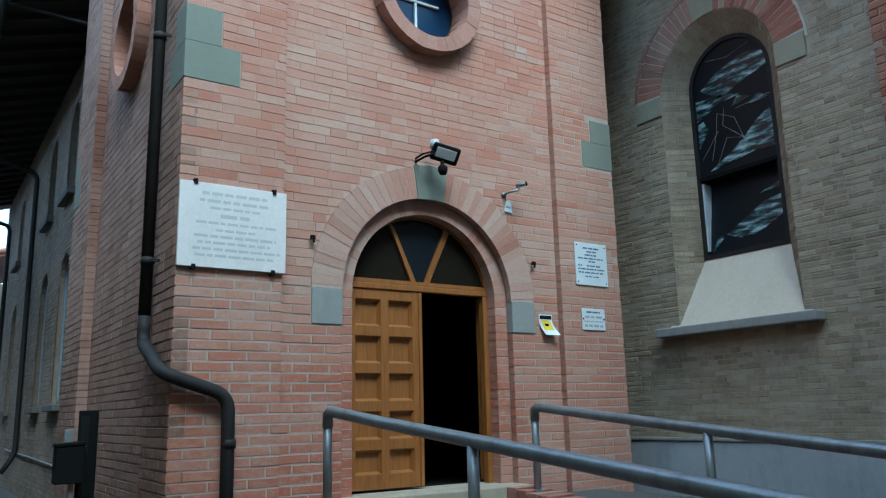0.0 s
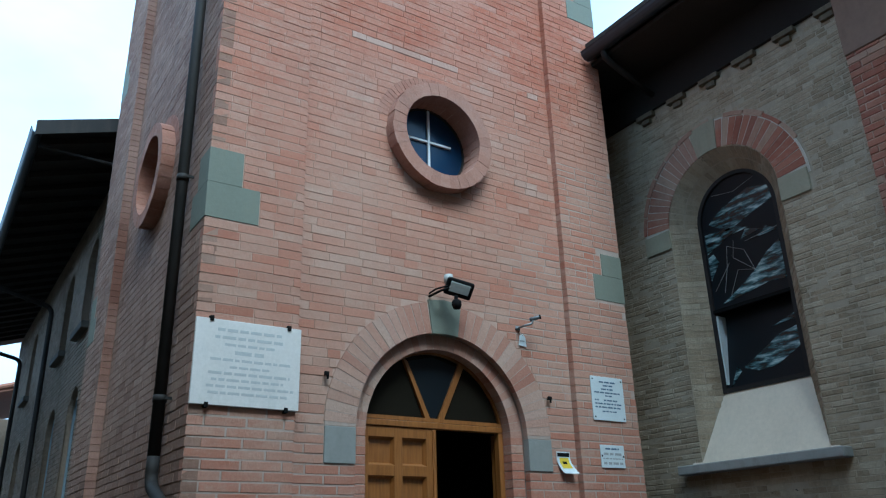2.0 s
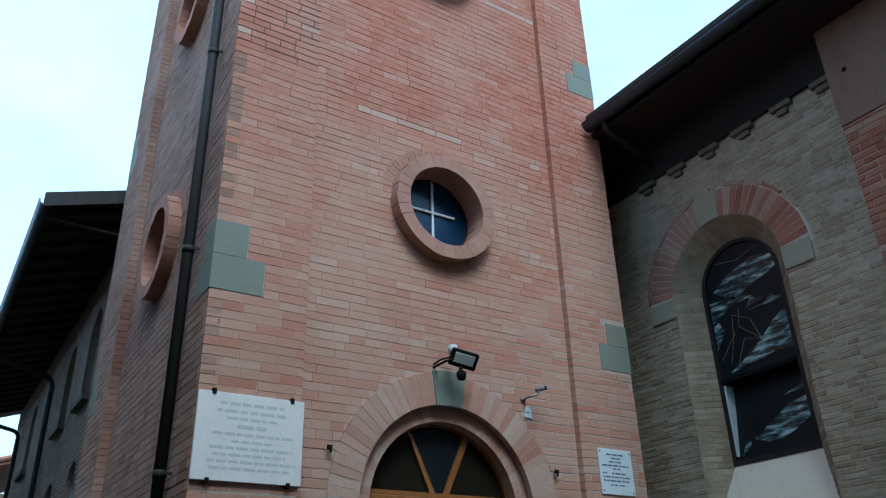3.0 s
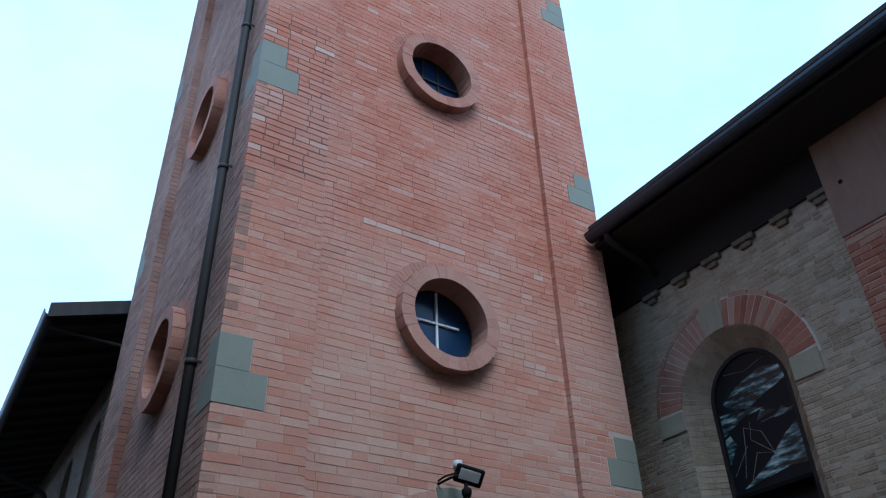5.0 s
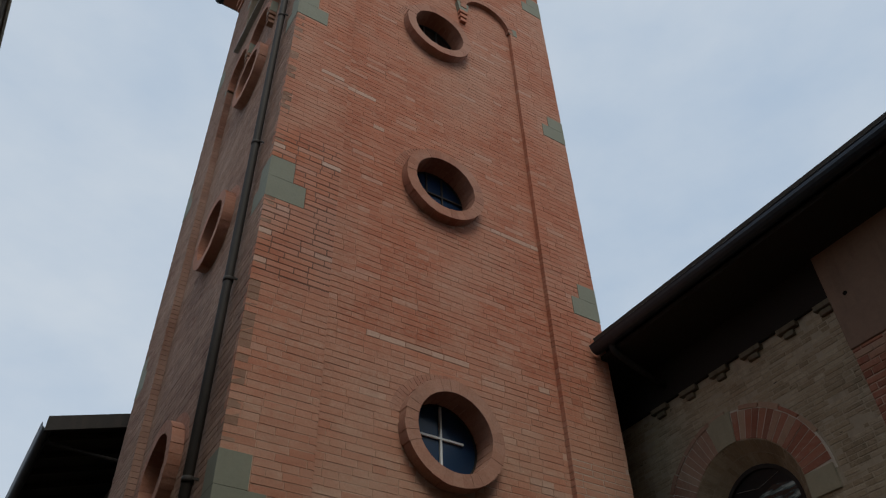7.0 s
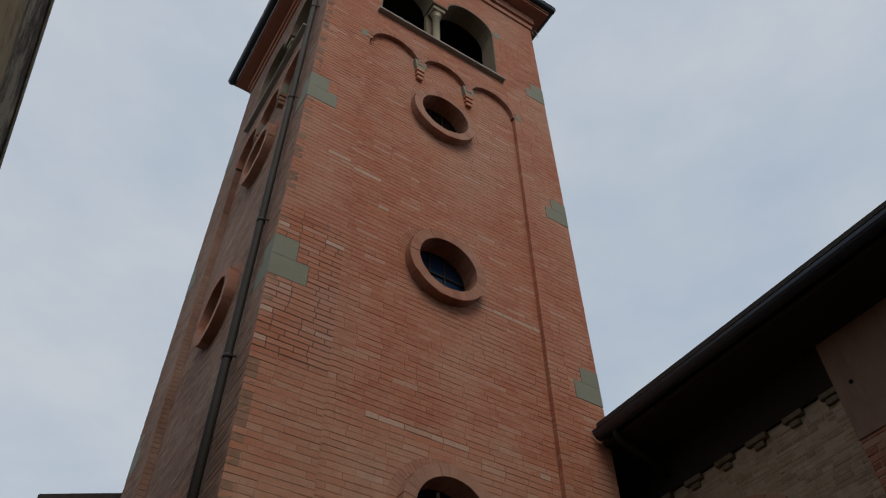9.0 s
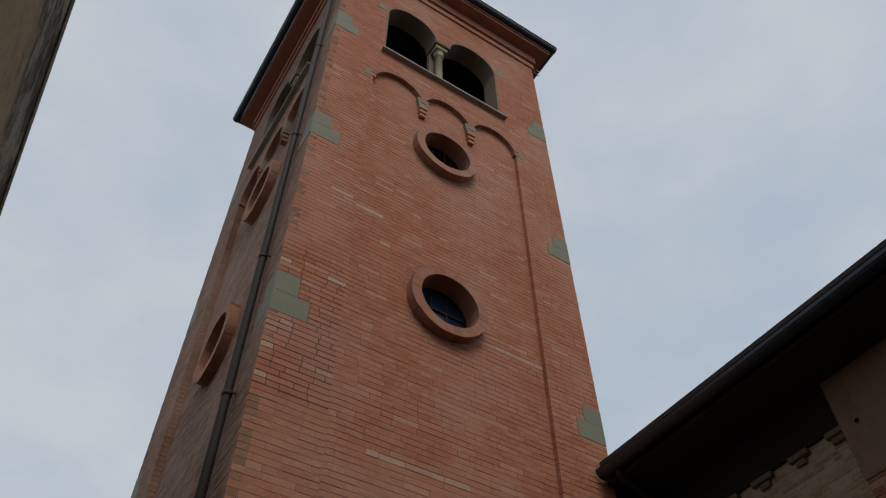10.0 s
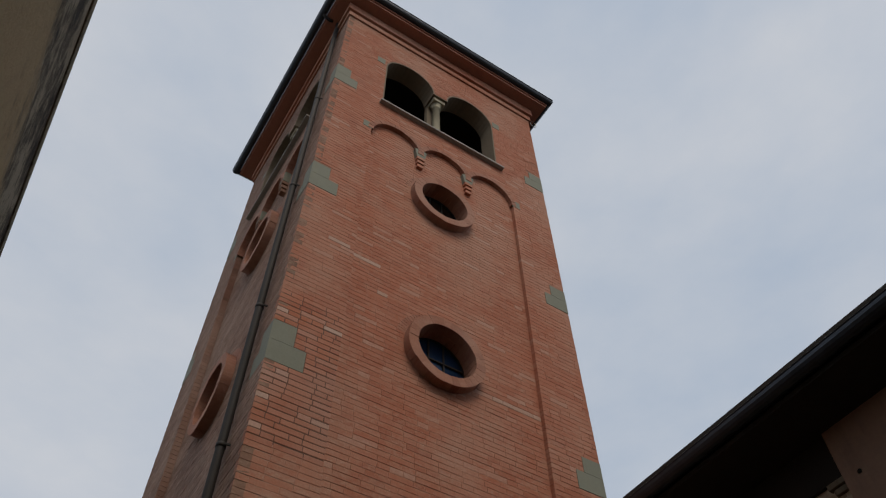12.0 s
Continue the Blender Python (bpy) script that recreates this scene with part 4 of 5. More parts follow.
shard([(0.10, 5.48), (0.35, 5.30), (0.70, 5.42), (0.98, 5.50), (0.97, 5.68), (0.70, 5.75), (0.30, 5.62)])
shard([(0.02, 5.10), (0.35, 5.24), (0.62, 5.26), (0.45, 5.33), (0.02, 5.36)])
shard([(0.50, 5.14), (0.78, 5.18), (0.58, 5.25)])
shard([(0.72, 5.10), (0.98, 5.10), (0.84, 5.20)])
shard([(0.02, 4.75), (0.16, 4.95), (0.10, 5.08), (0.02, 5.05)])
shard([(0.12, 4.42), (0.40, 4.46), (0.75, 4.52), (0.98, 4.50), (0.98, 4.72), (0.98, 4.98), (0.80, 4.88), (0.60, 4.70), (0.42, 4.58)])
shard([(0.24, 3.62), (0.42, 3.55), (0.66, 3.56), (0.98, 3.74), (0.99, 3.98), (0.72, 3.92), (0.50, 3.78)], 0.277, 0.16)
shard([(0.06, 3.42), (0.20, 3.58), (0.15, 3.66)], 0.277, 0.16)
shard([(0.62, 4.02), (0.96, 4.06), (0.96, 4.14)], 0.277, 0.16)
lead = [[(0.30, 5.12), (0.52, 5.0), (0.62, 4.72)], [(0.62, 4.72), (0.40, 4.78), (0.26, 4.5)], [(0.30, 5.12), (0.26, 4.85), (0.18, 4.55)], [(0.40, 5.16), (0.36, 4.95), (0.62, 4.72)], [(0.05, 4.6), (0.30, 4.9)], [(0.2, 5.84), (0.5, 5.78), (0.8, 5.86)], [(0.55, 5.1), (0.98, 5.14)]]
for line in lead:
    pts = [(gl + 0.04 + u * (gr - gl - 0.08), 0.279, z) for u, z in line]
    part("lead_line", set_on(tube_path(pts, 0.0028, 5), NAVE), M_ledge, win)

# brick pilaster of the nave with a plastered upper part
part("pilaster_core", set_on(box(10.925, 12.6, -0.09, 0.02, 0, 6.50), NAVE), M_mortar, nave)
part("pilaster_plaster", set_on(box(10.905, 12.6, -0.115, 0.02, 6.505, 8.2, 0.01), NAVE), rough_mat("pinkish_plaster", (0.19, 0.12, 0.085), (0.25, 0.16, 0.115), 2, 0.9, 18, 0.004, (0.12, 0.078, 0.056)), nave, "weathered pinkish plaster")
rnd = random.Random(31)
courses("pilaster_brickwork", lay(lambda a, b: [(10.915, 12.6)], 1.3, 6.50, 0.082, 0.27, 0.012, -0.10, 0.03, rnd, 0.003), M_arch_brick, nave, NAVE, rnd)
part("putlog_hole", set_on(lathe([(0.0, 0), (0.028, 0), (0.028, 0.004), (0, 0.004)], 0, 0, 0, 10), NAVE @ Matrix.Translation((11.114, -0.118, 7.145)) @ Euler((radians(90), 0, 0)).to_matrix().to_4x4()), M_black, nave)

# plinth
part("plinth", set_on(box(0.0, 20.0, -0.07, 0.02, 0, 1.235, 0.015), NAVE), M_concrete, nave, "pale grey concrete plinth")
part("plinth_cap", set_on(box(0.0, 20.0, -0.085, 0.02, 1.239, 1.275, 0.008), NAVE), M_ledge, nave)
part("far_wall", box(13.5, 13.9, -12, 8, 0, 10.6), M_left_brick, nave)
for y in (-12.0, 7.7):
    part("end_wall", sheet([(6.25, 0), (13.45, 0), (13.45, 10.6), (6.25, 8.2)], [], y, y + 0.3), M_left_brick, nave)

# ---------------------------------------------------------------- tower door
rnd = random.Random(41)
for a0, a1, n in ((1.5, 81, 18), (99, 178.5, 18)):
    ring_parts("arch_brick", M_vouss, tower, FRONT, MID_DOOR, DOOR[3], 1.0, 1.32, REC - 0.005, REC + 0.06, a0, a1, n, 0.045, 0.0015, rnd)
part("arch_bed", sheet([(MID_DOOR + r * math.cos(radians(a)), DOOR[3] + r * math.sin(radians(a))) for r, aa in ((1.31, range(0, 181, 5)), (1.002, range(180, -1, -5))) for a in aa], [], REC - 0.0025, REC + 0.04), M_point, tower)
part("keystone", sheet([(MID_DOOR + r * math.cos(radians(a)), DOOR[3] + r * math.sin(radians(a))) for r, a in ((0.995, 81), (1.35, 81.5), (1.355, 90), (1.35, 98.5), (0.995, 99), (0.993, 90))], [], REC - 0.016, REC + 0.06), M_stone, tower, "grey-green keystone")
for x0, x1 in ((1.24, DOOR[0] + 0.001), (DOOR[1] - 0.001, 3.875)):
    part("impost_stone", box(x0 + 0.004, x1, REC - 0.01, REC + 0.08, 2.44, 2.766, 0.006), M_impost, tower, "square pale grey impost stone")
# inner order of the arch and jambs
IN0, IN1 = DOOR[0] + 0.148, DOOR[1] - 0.155
RIN = (IN1 - IN0) / 2
ring_parts("inner_arch_brick", M_vouss, tower, FRONT, MID_DOOR, DOOR[3], RIN, 1.003, 0.17, 0.32, 0, 180, 34, 0.03, 0.0015, rnd)
for side in (0, 1):
    xs = (DOOR[0] - 0.002, IN0) if side == 0 else (IN1, DOOR[1] + 0.002)
    tagged(courses("jamb_brickwork", [(xs[0], xs[1] + rnd.uniform(-0.003, 0.003), 0.169 + rnd.uniform(-0.002, 0.002), 0.325, 0.9 + COURSE * i, 0.9 + COURSE * (i + 1) - 0.009) for i in range(22)], M_bricks, tower, FRONT, rnd, 0.004), kind="stuff")
part("inner_order_bed", sheet([(IN0 - 0.004, 0.9), (IN0 - 0.004, DOOR[3])] + [(MID_DOOR - (RIN + 0.004) * math.cos(radians(a)), DOOR[3] + (RIN + 0.004) * math.sin(radians(a))) for a in range(0, 181, 6)] + [(IN1 + 0.004, 0.9), (DOOR[1] + 0.01, 0.9)]
           + [(MID_DOOR + 1.006 * math.cos(radians(a)), DOOR[3] + 1.006 * math.sin(radians(a))) for a in range(0, 181, 6)] + [(DOOR[0] - 0.01, 0.9)], [], 0.1725, 0.33), M_point, tower)

door = thing("arched_double_door", "varnished oak panelled double door, one leaf open inwards", "door", at=(MID_DOOR, 0.31, 0.9))
door_m = Matrix.Translation((-MID_DOOR, -0.40, -0.9))


def dpart(name, bm, mat, parent=None, label=""):
    if parent is None or parent is door:
        set_on(bm, door_m)
        return part(name, bm, mat, door, label)
    set_on(bm, door_m)
    return part(name, bm, mat, parent, label)


TZ = 2.84
dpart("transom", box(IN0, IN1, 0.385, 0.47, TZ, TZ + 0.06, 0.008), M_wood)
dpart("door_frame", box(IN0, IN0 + 0.05, 0.39, 0.47, 0.9, TZ, 0.006), M_wood)
dpart("door_frame", box(IN1 - 0.06, IN1, 0.39, 0.47, 0.9, TZ, 0.006), M_wood)
fr = sheet([(MID_DOOR + (RIN + 0.01) * math.cos(radians(a)), DOOR[3] + (RIN + 0.01) * math.sin(radians(a))) for a in range(9, 172, 6)], [[(MID_DOOR + (RIN - 0.02) * math.cos(radians(a)), DOOR[3] + (RIN - 0.02) * math.sin(radians(a))) for a in range(12, 169, 6)]], 0.395, 0.46)
dpart("fanlight_frame", fr, M_wood)
dpart("fanlight_glass", sheet([(MID_DOOR + RIN * math.cos(radians(a)), DOOR[3] + RIN * math.sin(radians(a))) for a in range(9, 172, 6)], [], 0.43, 0.438), M_fan_glass)
dpart("fanlight_glass", sheet([(MID_DOOR, TZ + 0.05), (MID_DOOR + 0.33, 3.50), (MID_DOOR, 3.58), (MID_DOOR - 0.33, 3.50)], [], 0.424, 0.428), M_lead_glass)
for s in (-1, 1):
    x0, x1 = MID_DOOR + s * 0.065, MID_DOOR + s * 0.345
    q = [(x0 - 0.03, TZ + 0.062), (x0 + 0.03, TZ + 0.062), (x1 + 0.032, 3.50), (x1 - 0.025, 3.54)]
    dpart("fanlight_mullion", sheet(q, [], 0.3955 + 0.002 * s, 0.45 + 0.002 * s), M_wood)


def leaf(x0, x1, y):
    """A panelled leaf: stiles, rails and sunk panels with sloping edges."""
    lf = dpart("door_leaf", box(x0, x1, y + 0.058, y + 0.07, 0.93, TZ - 0.005), M_wood)
    wd = x1 - x0
    st = 0.105
    mid = x0 + wd / 2 - 0.01
    for a, b in ((x0, x0 + st * 0.75), (mid - 0.045, mid + 0.045), (x1 - st, x1)):
        dpart("stile", box(a, b, y, y + 0.059, 0.93, TZ - 0.005, 0.004), M_wood, lf)
    n = 5
    h = (TZ - 0.935 - 0.10) / n
    for i in range(n + 1):
        z = 0.93 + i * h
        dpart("rail", box(x0 + 0.002, x1 - 0.002, y + 0.002, y + 0.059, z, z + (0.14 if i == 0 else 0.10), 0.004), M_wood, lf)
        if i < n:
            for a, b in ((x0 + st * 0.75, mid - 0.045), (mid + 0.045, x1 - st)):
                zb, zt = z + (0.14 if i == 0 else 0.10), z + h
                bm = bmesh.new()
                o = [bm.verts.new(p) for p in ((a, y + 0.006, zb), (b, y + 0.006, zb), (b, y + 0.006, zt), (a, y + 0.006, zt))]
                k = 0.024
                f = [bm.verts.new(p) for p in ((a + k, y + 0.053, zb + k), (b - k, y + 0.053, zb + k), (b - k, y + 0.053, zt - k), (a + k, y + 0.053, zt - k))]
                bm.faces.new(f)
                for m_ in range(4):
                    bm.faces.new((o[m_], o[(m_ + 1) % 4], f[(m_ + 1) % 4], f[m_]))
                dpart("door_panel", bm, M_wood, lf)
    return lf


left_leaf = leaf(IN0 + 0.03, MID_DOOR + 0.005, 0.40)
dpart("meeting_strip", box(MID_DOOR - 0.033, MID_DOOR + 0.007, 0.385, 0.402, 0.93, TZ - 0.01, 0.004), M_wood, left_leaf)
dpart("open_leaf", box(IN1 - 0.03, IN1 + 0.78, 0.525, 0.57, 0.93, TZ - 0.005, 0.005), M_wood, None, "oak leaf swung right back inside")
part("doorstep", box(DOOR[0] - 0.0, DOOR[1] + 0.0, -0.15, 0.5, 0.78, 0.905, 0.01), M_grey_mortar, tower, "worn pale stone doorstep")
# near-black boxes added behind the door in place of an unlit room
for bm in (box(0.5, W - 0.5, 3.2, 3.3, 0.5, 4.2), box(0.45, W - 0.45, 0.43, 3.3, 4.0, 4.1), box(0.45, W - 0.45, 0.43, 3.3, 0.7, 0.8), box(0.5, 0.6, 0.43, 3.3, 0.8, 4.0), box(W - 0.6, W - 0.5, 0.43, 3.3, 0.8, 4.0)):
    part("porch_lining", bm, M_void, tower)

# ---------------------------------------------------------------- things on the tower front
def bars(parent, mat, x0, x1, y, rows, seed, name="text_bar"):
    """Unreadable writing: one bar a word. rows: (height, letter height, left share, right share)."""
    rn = random.Random(seed)
    for z, h, a, b in rows:
        x, end = x0 + (x1 - x0) * a, x0 + (x1 - x0) * b
        while x < end - 0.01:
            ln = min(rn.uniform(1.6, 5.0) * h, end - x)
            part(name, box(x, x + ln, y - 0.0012, y, z - h / 2, z + h / 2), mat, parent)
            x += ln + h * 0.8


plaque = thing("memorial_plaque", "large weathered white marble wall plaque with faint carved lettering", "plaque", at=(0, 0, 0))
part("slab", box(0.0, 0.942, -0.035, -0.008, 2.852, 3.578, 0.004), M_marble, plaque)
bars(plaque, rough_mat("worn_lettering", (0.41, 0.41, 0.405), (0.50, 0.50, 0.49), 20, 0.6), 0.0, 0.942, -0.035,
     [(3.49, 0.026, 0.2, 0.82), (3.425, 0.026, 0.18, 0.85), (3.365, 0.022, 0.27, 0.74), (3.30, 0.032, 0.37, 0.64), (3.235, 0.022, 0.15, 0.92), (3.175, 0.02, 0.33, 0.7),
      (3.12, 0.024, 0.14, 0.9), (3.065, 0.022, 0.17, 0.84), (3.01, 0.022, 0.13, 0.94), (2.955, 0.022, 0.15, 0.88)], 3)
for x, z in ((0.13, 3.58), (0.825, 3.575), (0.135, 2.85), (0.825, 2.85)):
    part("clamp", box(x - 0.017, x + 0.017, -0.047, 0.0, z - 0.022, z + 0.022, 0.003), M_black, plaque, "black iron clamp")

sign = thing("information_sign", "white wall sign with blue printed lines", "sign")
part("plate", box(4.442, 4.941, -0.014, -0.004, 3.008, 3.503, 0.003), M_white, sign)
bars(sign, M_blue_ink, 4.442, 4.941, -0.0145, [(3.44, 0.018, 0.25, 0.78), (3.40, 0.016, 0.36, 0.66), (3.36, 0.016, 0.3, 0.7), (3.32, 0.016, 0.08, 0.92), (3.285, 0.014, 0.4, 0.62),
     (3.235, 0.016, 0.08, 0.2), (3.235, 0.016, 0.35, 0.8), (3.195, 0.016, 0.08, 0.93), (3.155, 0.016, 0.08, 0.85), (3.11, 0.013, 0.28, 0.75)], 5)
for x, z in ((4.472, 3.47), (4.912, 3.465), (4.472, 3.045), (4.912, 3.04)):
    part("screw", box(x - 0.008, x + 0.008, -0.018, -0.013, z - 0.008, z + 0.008, 0.002), M_black, sign)

small = thing("small_sign", "small white enamel wall sign with dark lettering", "sign")
part("plate", box(4.495, 4.852, -0.014, -0.004, 2.498, 2.742, 0.003), M_white, small)
bars(small, M_blue_ink, 4.495, 4.852, -0.0145, [(2.70, 0.018, 0.2, 0.78)], 6)
bars(small, M_ink, 4.495, 4.852, -0.0145, [(2.645, 0.026, 0.12, 0.9), (2.595, 0.014, 0.08, 0.92), (2.545, 0.026, 0.1, 0.9)], 7)
for x in (4.513, 4.834):
    part("screw", box(x - 0.009, x + 0.009, -0.019, -0.013, 2.613, 2.633, 0.002), M_black, small)

M_yellow = rough_mat("yellow_print", (0.62, 0.45, 0.02), (0.70, 0.52, 0.03), 8, 0.5)
warn = thing("camera_warning_sign", "curled yellow and white surveillance warning sign", "sign")


def curl(c):
    k = max(0.0, 2.60 - c.z) * 1.0 + max(0.0, c.x - 4.0) * 0.5
    return Vector((c.x + 0.05 + 0.35 * max(0.0, 2.56 - c.z), c.y + 0.04 - k * k * 2.2, c.z - 0.01))


def curled(x0, x1, z0, z1, y, t):
    bm = bmesh.new()
    n = 10
    for yy in (y, y + t):
        rows_ = [[bm.verts.new((x0 + (x1 - x0) * i / 4, yy, z0 + (z1 - z0) * j / n)) for i in range(5)] for j in range(n + 1)]
        for a, b in zip(rows_, rows_[1:]):
            for i in range(4):
                bm.faces.new((a[i], a[i + 1], b[i + 1], b[i]))
    return bend(bm, curl)


part("sheet", curled(3.885, 4.07, 2.435, 2.665, 0.035, 0.003), M_white, warn)
part("black_band", curled(3.895, 4.06, 2.612, 2.652, 0.0325, 0.002), M_black, warn)
part("yellow_field", curled(3.92, 4.045, 2.49, 2.60, 0.0325, 0.002), M_yellow, warn)
part("camera_symbol", curled(3.955, 4.01, 2.535, 2.562, 0.030, 0.0015), M_black, warn)
part("backing_pin", box(4.03, 4.05, 0.074, 0.106, 2.61, 2.625), M_black, warn)

# floodlight with a sensor under it and a white lamp behind
M_lamp_head = rough_mat("grey_white_plastic", (0.36, 0.36, 0.34), (0.46, 0.46, 0.44), 8, 0.5)
flood = thing("floodlight", "black LED floodlight with ball sensor and white sensor head", "lamp", at=(2.565, 0.055, 4.188))
fm = Matrix.Translation((2.625, -0.16, 4.205)) @ Euler((radians(34), radians(13), radians(-16))).to_matrix().to_4x4()
to_flood = Matrix.Translation((-2.6, -0.055, -4.2))


def fpart(name, bm, mat, parent=None, label="", m=None, smooth=False):
    if m is not None:
        set_on(bm, m)
    set_on(bm, to_flood)
    return part(name, bm, mat, parent or flood, label, smooth)


head = fpart("housing", box(-0.145, 0.145, -0.03, 0.03, -0.09, 0.09, 0.018), M_black, None, "", fm)
# the pale colour stands for sky mirrored in the glass
fpart("lens", box(-0.105, 0.105, -0.036, -0.028, -0.045, 0.06, 0.003), rough_mat("lamp_glass", (0.50, 0.52, 0.50), (0.66, 0.67, 0.65), 9, 0.2), head, "lamp glass with a pale sky reflection in its colour", fm)
for i in range(5):
    fpart("cooling_fin", box(-0.11 + 0.05 * i, -0.10 + 0.05 * i, 0.03, 0.055, -0.07, 0.07), M_black, head, "", fm)
fpart("bracket", tube_path(rounded([(2.42, 0.10, 4.16), (2.42, -0.12, 4.16), (2.50, -0.17, 4.19)], 0.03), 0.013, 8), M_black)
fpart("bracket", tube_path(rounded([(2.42, 0.10, 4.19), (2.40, -0.08, 4.19), (2.50, -0.15, 4.22)], 0.03), 0.010, 8), M_black)
fpart("sensor_stem", tube_path([(2.60, -0.14, 4.13), (2.59, -0.15, 4.04)], 0.02, 10), M_black)
fpart("motion_sensor", lathe([(0, -0.05), (0.035, -0.045), (0.05, -0.01), (0.05, 0.03), (0.03, 0.05), (0, 0.05)], 2.59, -0.16, 4.03, 14), M_black, None, "black ball sensor", None, True)
fpart("lamp_head", lathe([(0, -0.05), (0.045, -0.045), (0.052, 0.0), (0.045, 0.045), (0, 0.05)], 2.54, -0.10, 4.31, 14), M_lamp_head, None, "white sensor head", None, True)
fpart("wall_plate", box(2.38, 2.46, 0.085, 0.102, 4.10, 4.26, 0.006), M_black)

cctv = thing("security_camera", "small grey bullet security camera on a bracket", "camera", at=(3.574, 0.05, 3.99))
cm = Matrix.Translation((3.60, -0.1, 4.04)) @ look((0, 0, 0), (0.75, -0.55, 0.22)).to_3x3().to_4x4()
to_c = Matrix.Translation((-3.56, -0.05, -4.0))


def cpart(name, bm, mat, label="", m=None, smooth=False):
    if m is not None:
        set_on(bm, m @ Matrix.Scale(0.58, 4))
    return part(name, set_on(bm, to_c), mat, cctv, label, smooth)


M_cam = rough_mat("grey_casing", (0.13, 0.14, 0.145), (0.19, 0.20, 0.205), 9, 0.4, metal=0.3)
cpart("body", lathe([(0, -0.1), (0.034, -0.1), (0.038, -0.05), (0.038, 0.09), (0, 0.092)], 0, 0, 0, 16), M_cam, "", cm, True)
cpart("lens", lathe([(0, 0.0), (0.04, 0.0), (0.042, 0.01), (0.042, 0.03), (0, 0.03)], 0, 0, -0.125, 16), M_black, "black lens hood", cm, True)
cpart("bracket", tube_path(rounded([(3.50, 0.10, 3.96), (3.50, -0.06, 3.96), (3.57, -0.09, 3.98), (3.58, -0.1, 4.02)], 0.03), 0.012, 8), M_cam)
cpart("base", lathe([(0, -0.02), (0.035, -0.02), (0.03, 0.02), (0, 0.02)], 3.50, 0.085, 3.96, 12), M_cam, "", None, True)
cpart("cable", tube_path([(3.50, 0.085, 3.95), (3.53, 0.085, 3.90), (3.55, 0.085, 3.86)], 0.006, 6), M_black)

tag = thing("paper_tag", "small white tag with a dark mark hung on the wall", "tag", at=(0.03, 0.025, 0.0))
part("tag_sheet", sheet([(3.475, 3.76), (3.585, 3.75), (3.575, 3.86), (3.54, 3.89), (3.50, 3.87)], [], 0.040, 0.044), M_white, tag)
part("tag_mark", box(3.495, 3.56, 0.0385, 0.0402, 3.80, 3.818), M_ink, tag)
part("tag_pin", box(3.53, 3.545, 0.040, 0.07, 3.865, 3.88), M_black, tag)

pin = thing("wall_hook", "small black iron hook fixed in brickwork", "hook", "hooks by the arch", at=(1.232, REC, 3.222))
part("stem", tube_path([(0, 0.0, 0), (0.0, -0.05, 0.0)], 0.008, 6), M_black, pin)
part("block", box(-0.022, 0.022, -0.06, -0.03, -0.015, 0.022, 0.004), M_black, pin)
part("tip", box(0.004, 0.02, -0.052, -0.032, -0.045, -0.012, 0.003), M_black, pin)
copy_thing(pin, Matrix.Translation((3.865, REC, 3.203)))

# ---------------------------------------------------------------- rain pipe
pipe = thing("rain_pipe", "dark metal rain pipe bending round the tower corner", "pipe")
path = rounded([(-0.46, 0.555, 20.60), (-0.46, 0.555, 20.47), (-0.30, 0.555, 20.40), (-0.24, 0.555, 20.44)], 0.05)
part("gutter_outlet", tube_path(path, 0.042, 12), M_zinc, pipe, "", True)
part("pipe_run", tube_path([(-0.085, 0.555, 20.43), (-0.085, 0.555, 12.0), (-0.085, 0.555, 7.0), (-0.085, 0.575, 2.5)], 0.054, 12), M_zinc, pipe, "", True)
path = rounded([(-0.085, 0.575, 2.5), (-0.085, 0.585, 2.27), (-0.095, -0.095, 1.98), (0.45, -0.085, 1.80), (0.465, -0.085, 0.0)], 0.13, 8)
part("lower_bend", tube_path(path, 0.054, 14), M_zinc, pipe, "", True)
for y, z in ((0.555, 16.25), (0.555, 12.95), (0.555, 9.86), (0.555, 7.50), (0.555, 5.09), (0.57, 2.98)):
    part("collar", lathe([(0.05, -0.03), (0.060, -0.03), (0.062, 0.0), (0.060, 0.03), (0.05, 0.03)], -0.085, y, z, 14), M_zinc, pipe, "", True)
    part("bracket", box(-0.06, 0.02, y - 0.075, y - 0.06, z - 0.012, z + 0.012), M_zinc, pipe)
part("collar", lathe([(0.05, -0.035), (0.059, -0.035), (0.060, 0.0), (0.059, 0.035), (0.05, 0.035)], 0.46, -0.085, 1.42, 14), M_zinc, pipe, "", True)
part("bracket", box(0.5, 0.535, -0.05, 0.02, 1.40, 1.43), M_zinc, pipe)

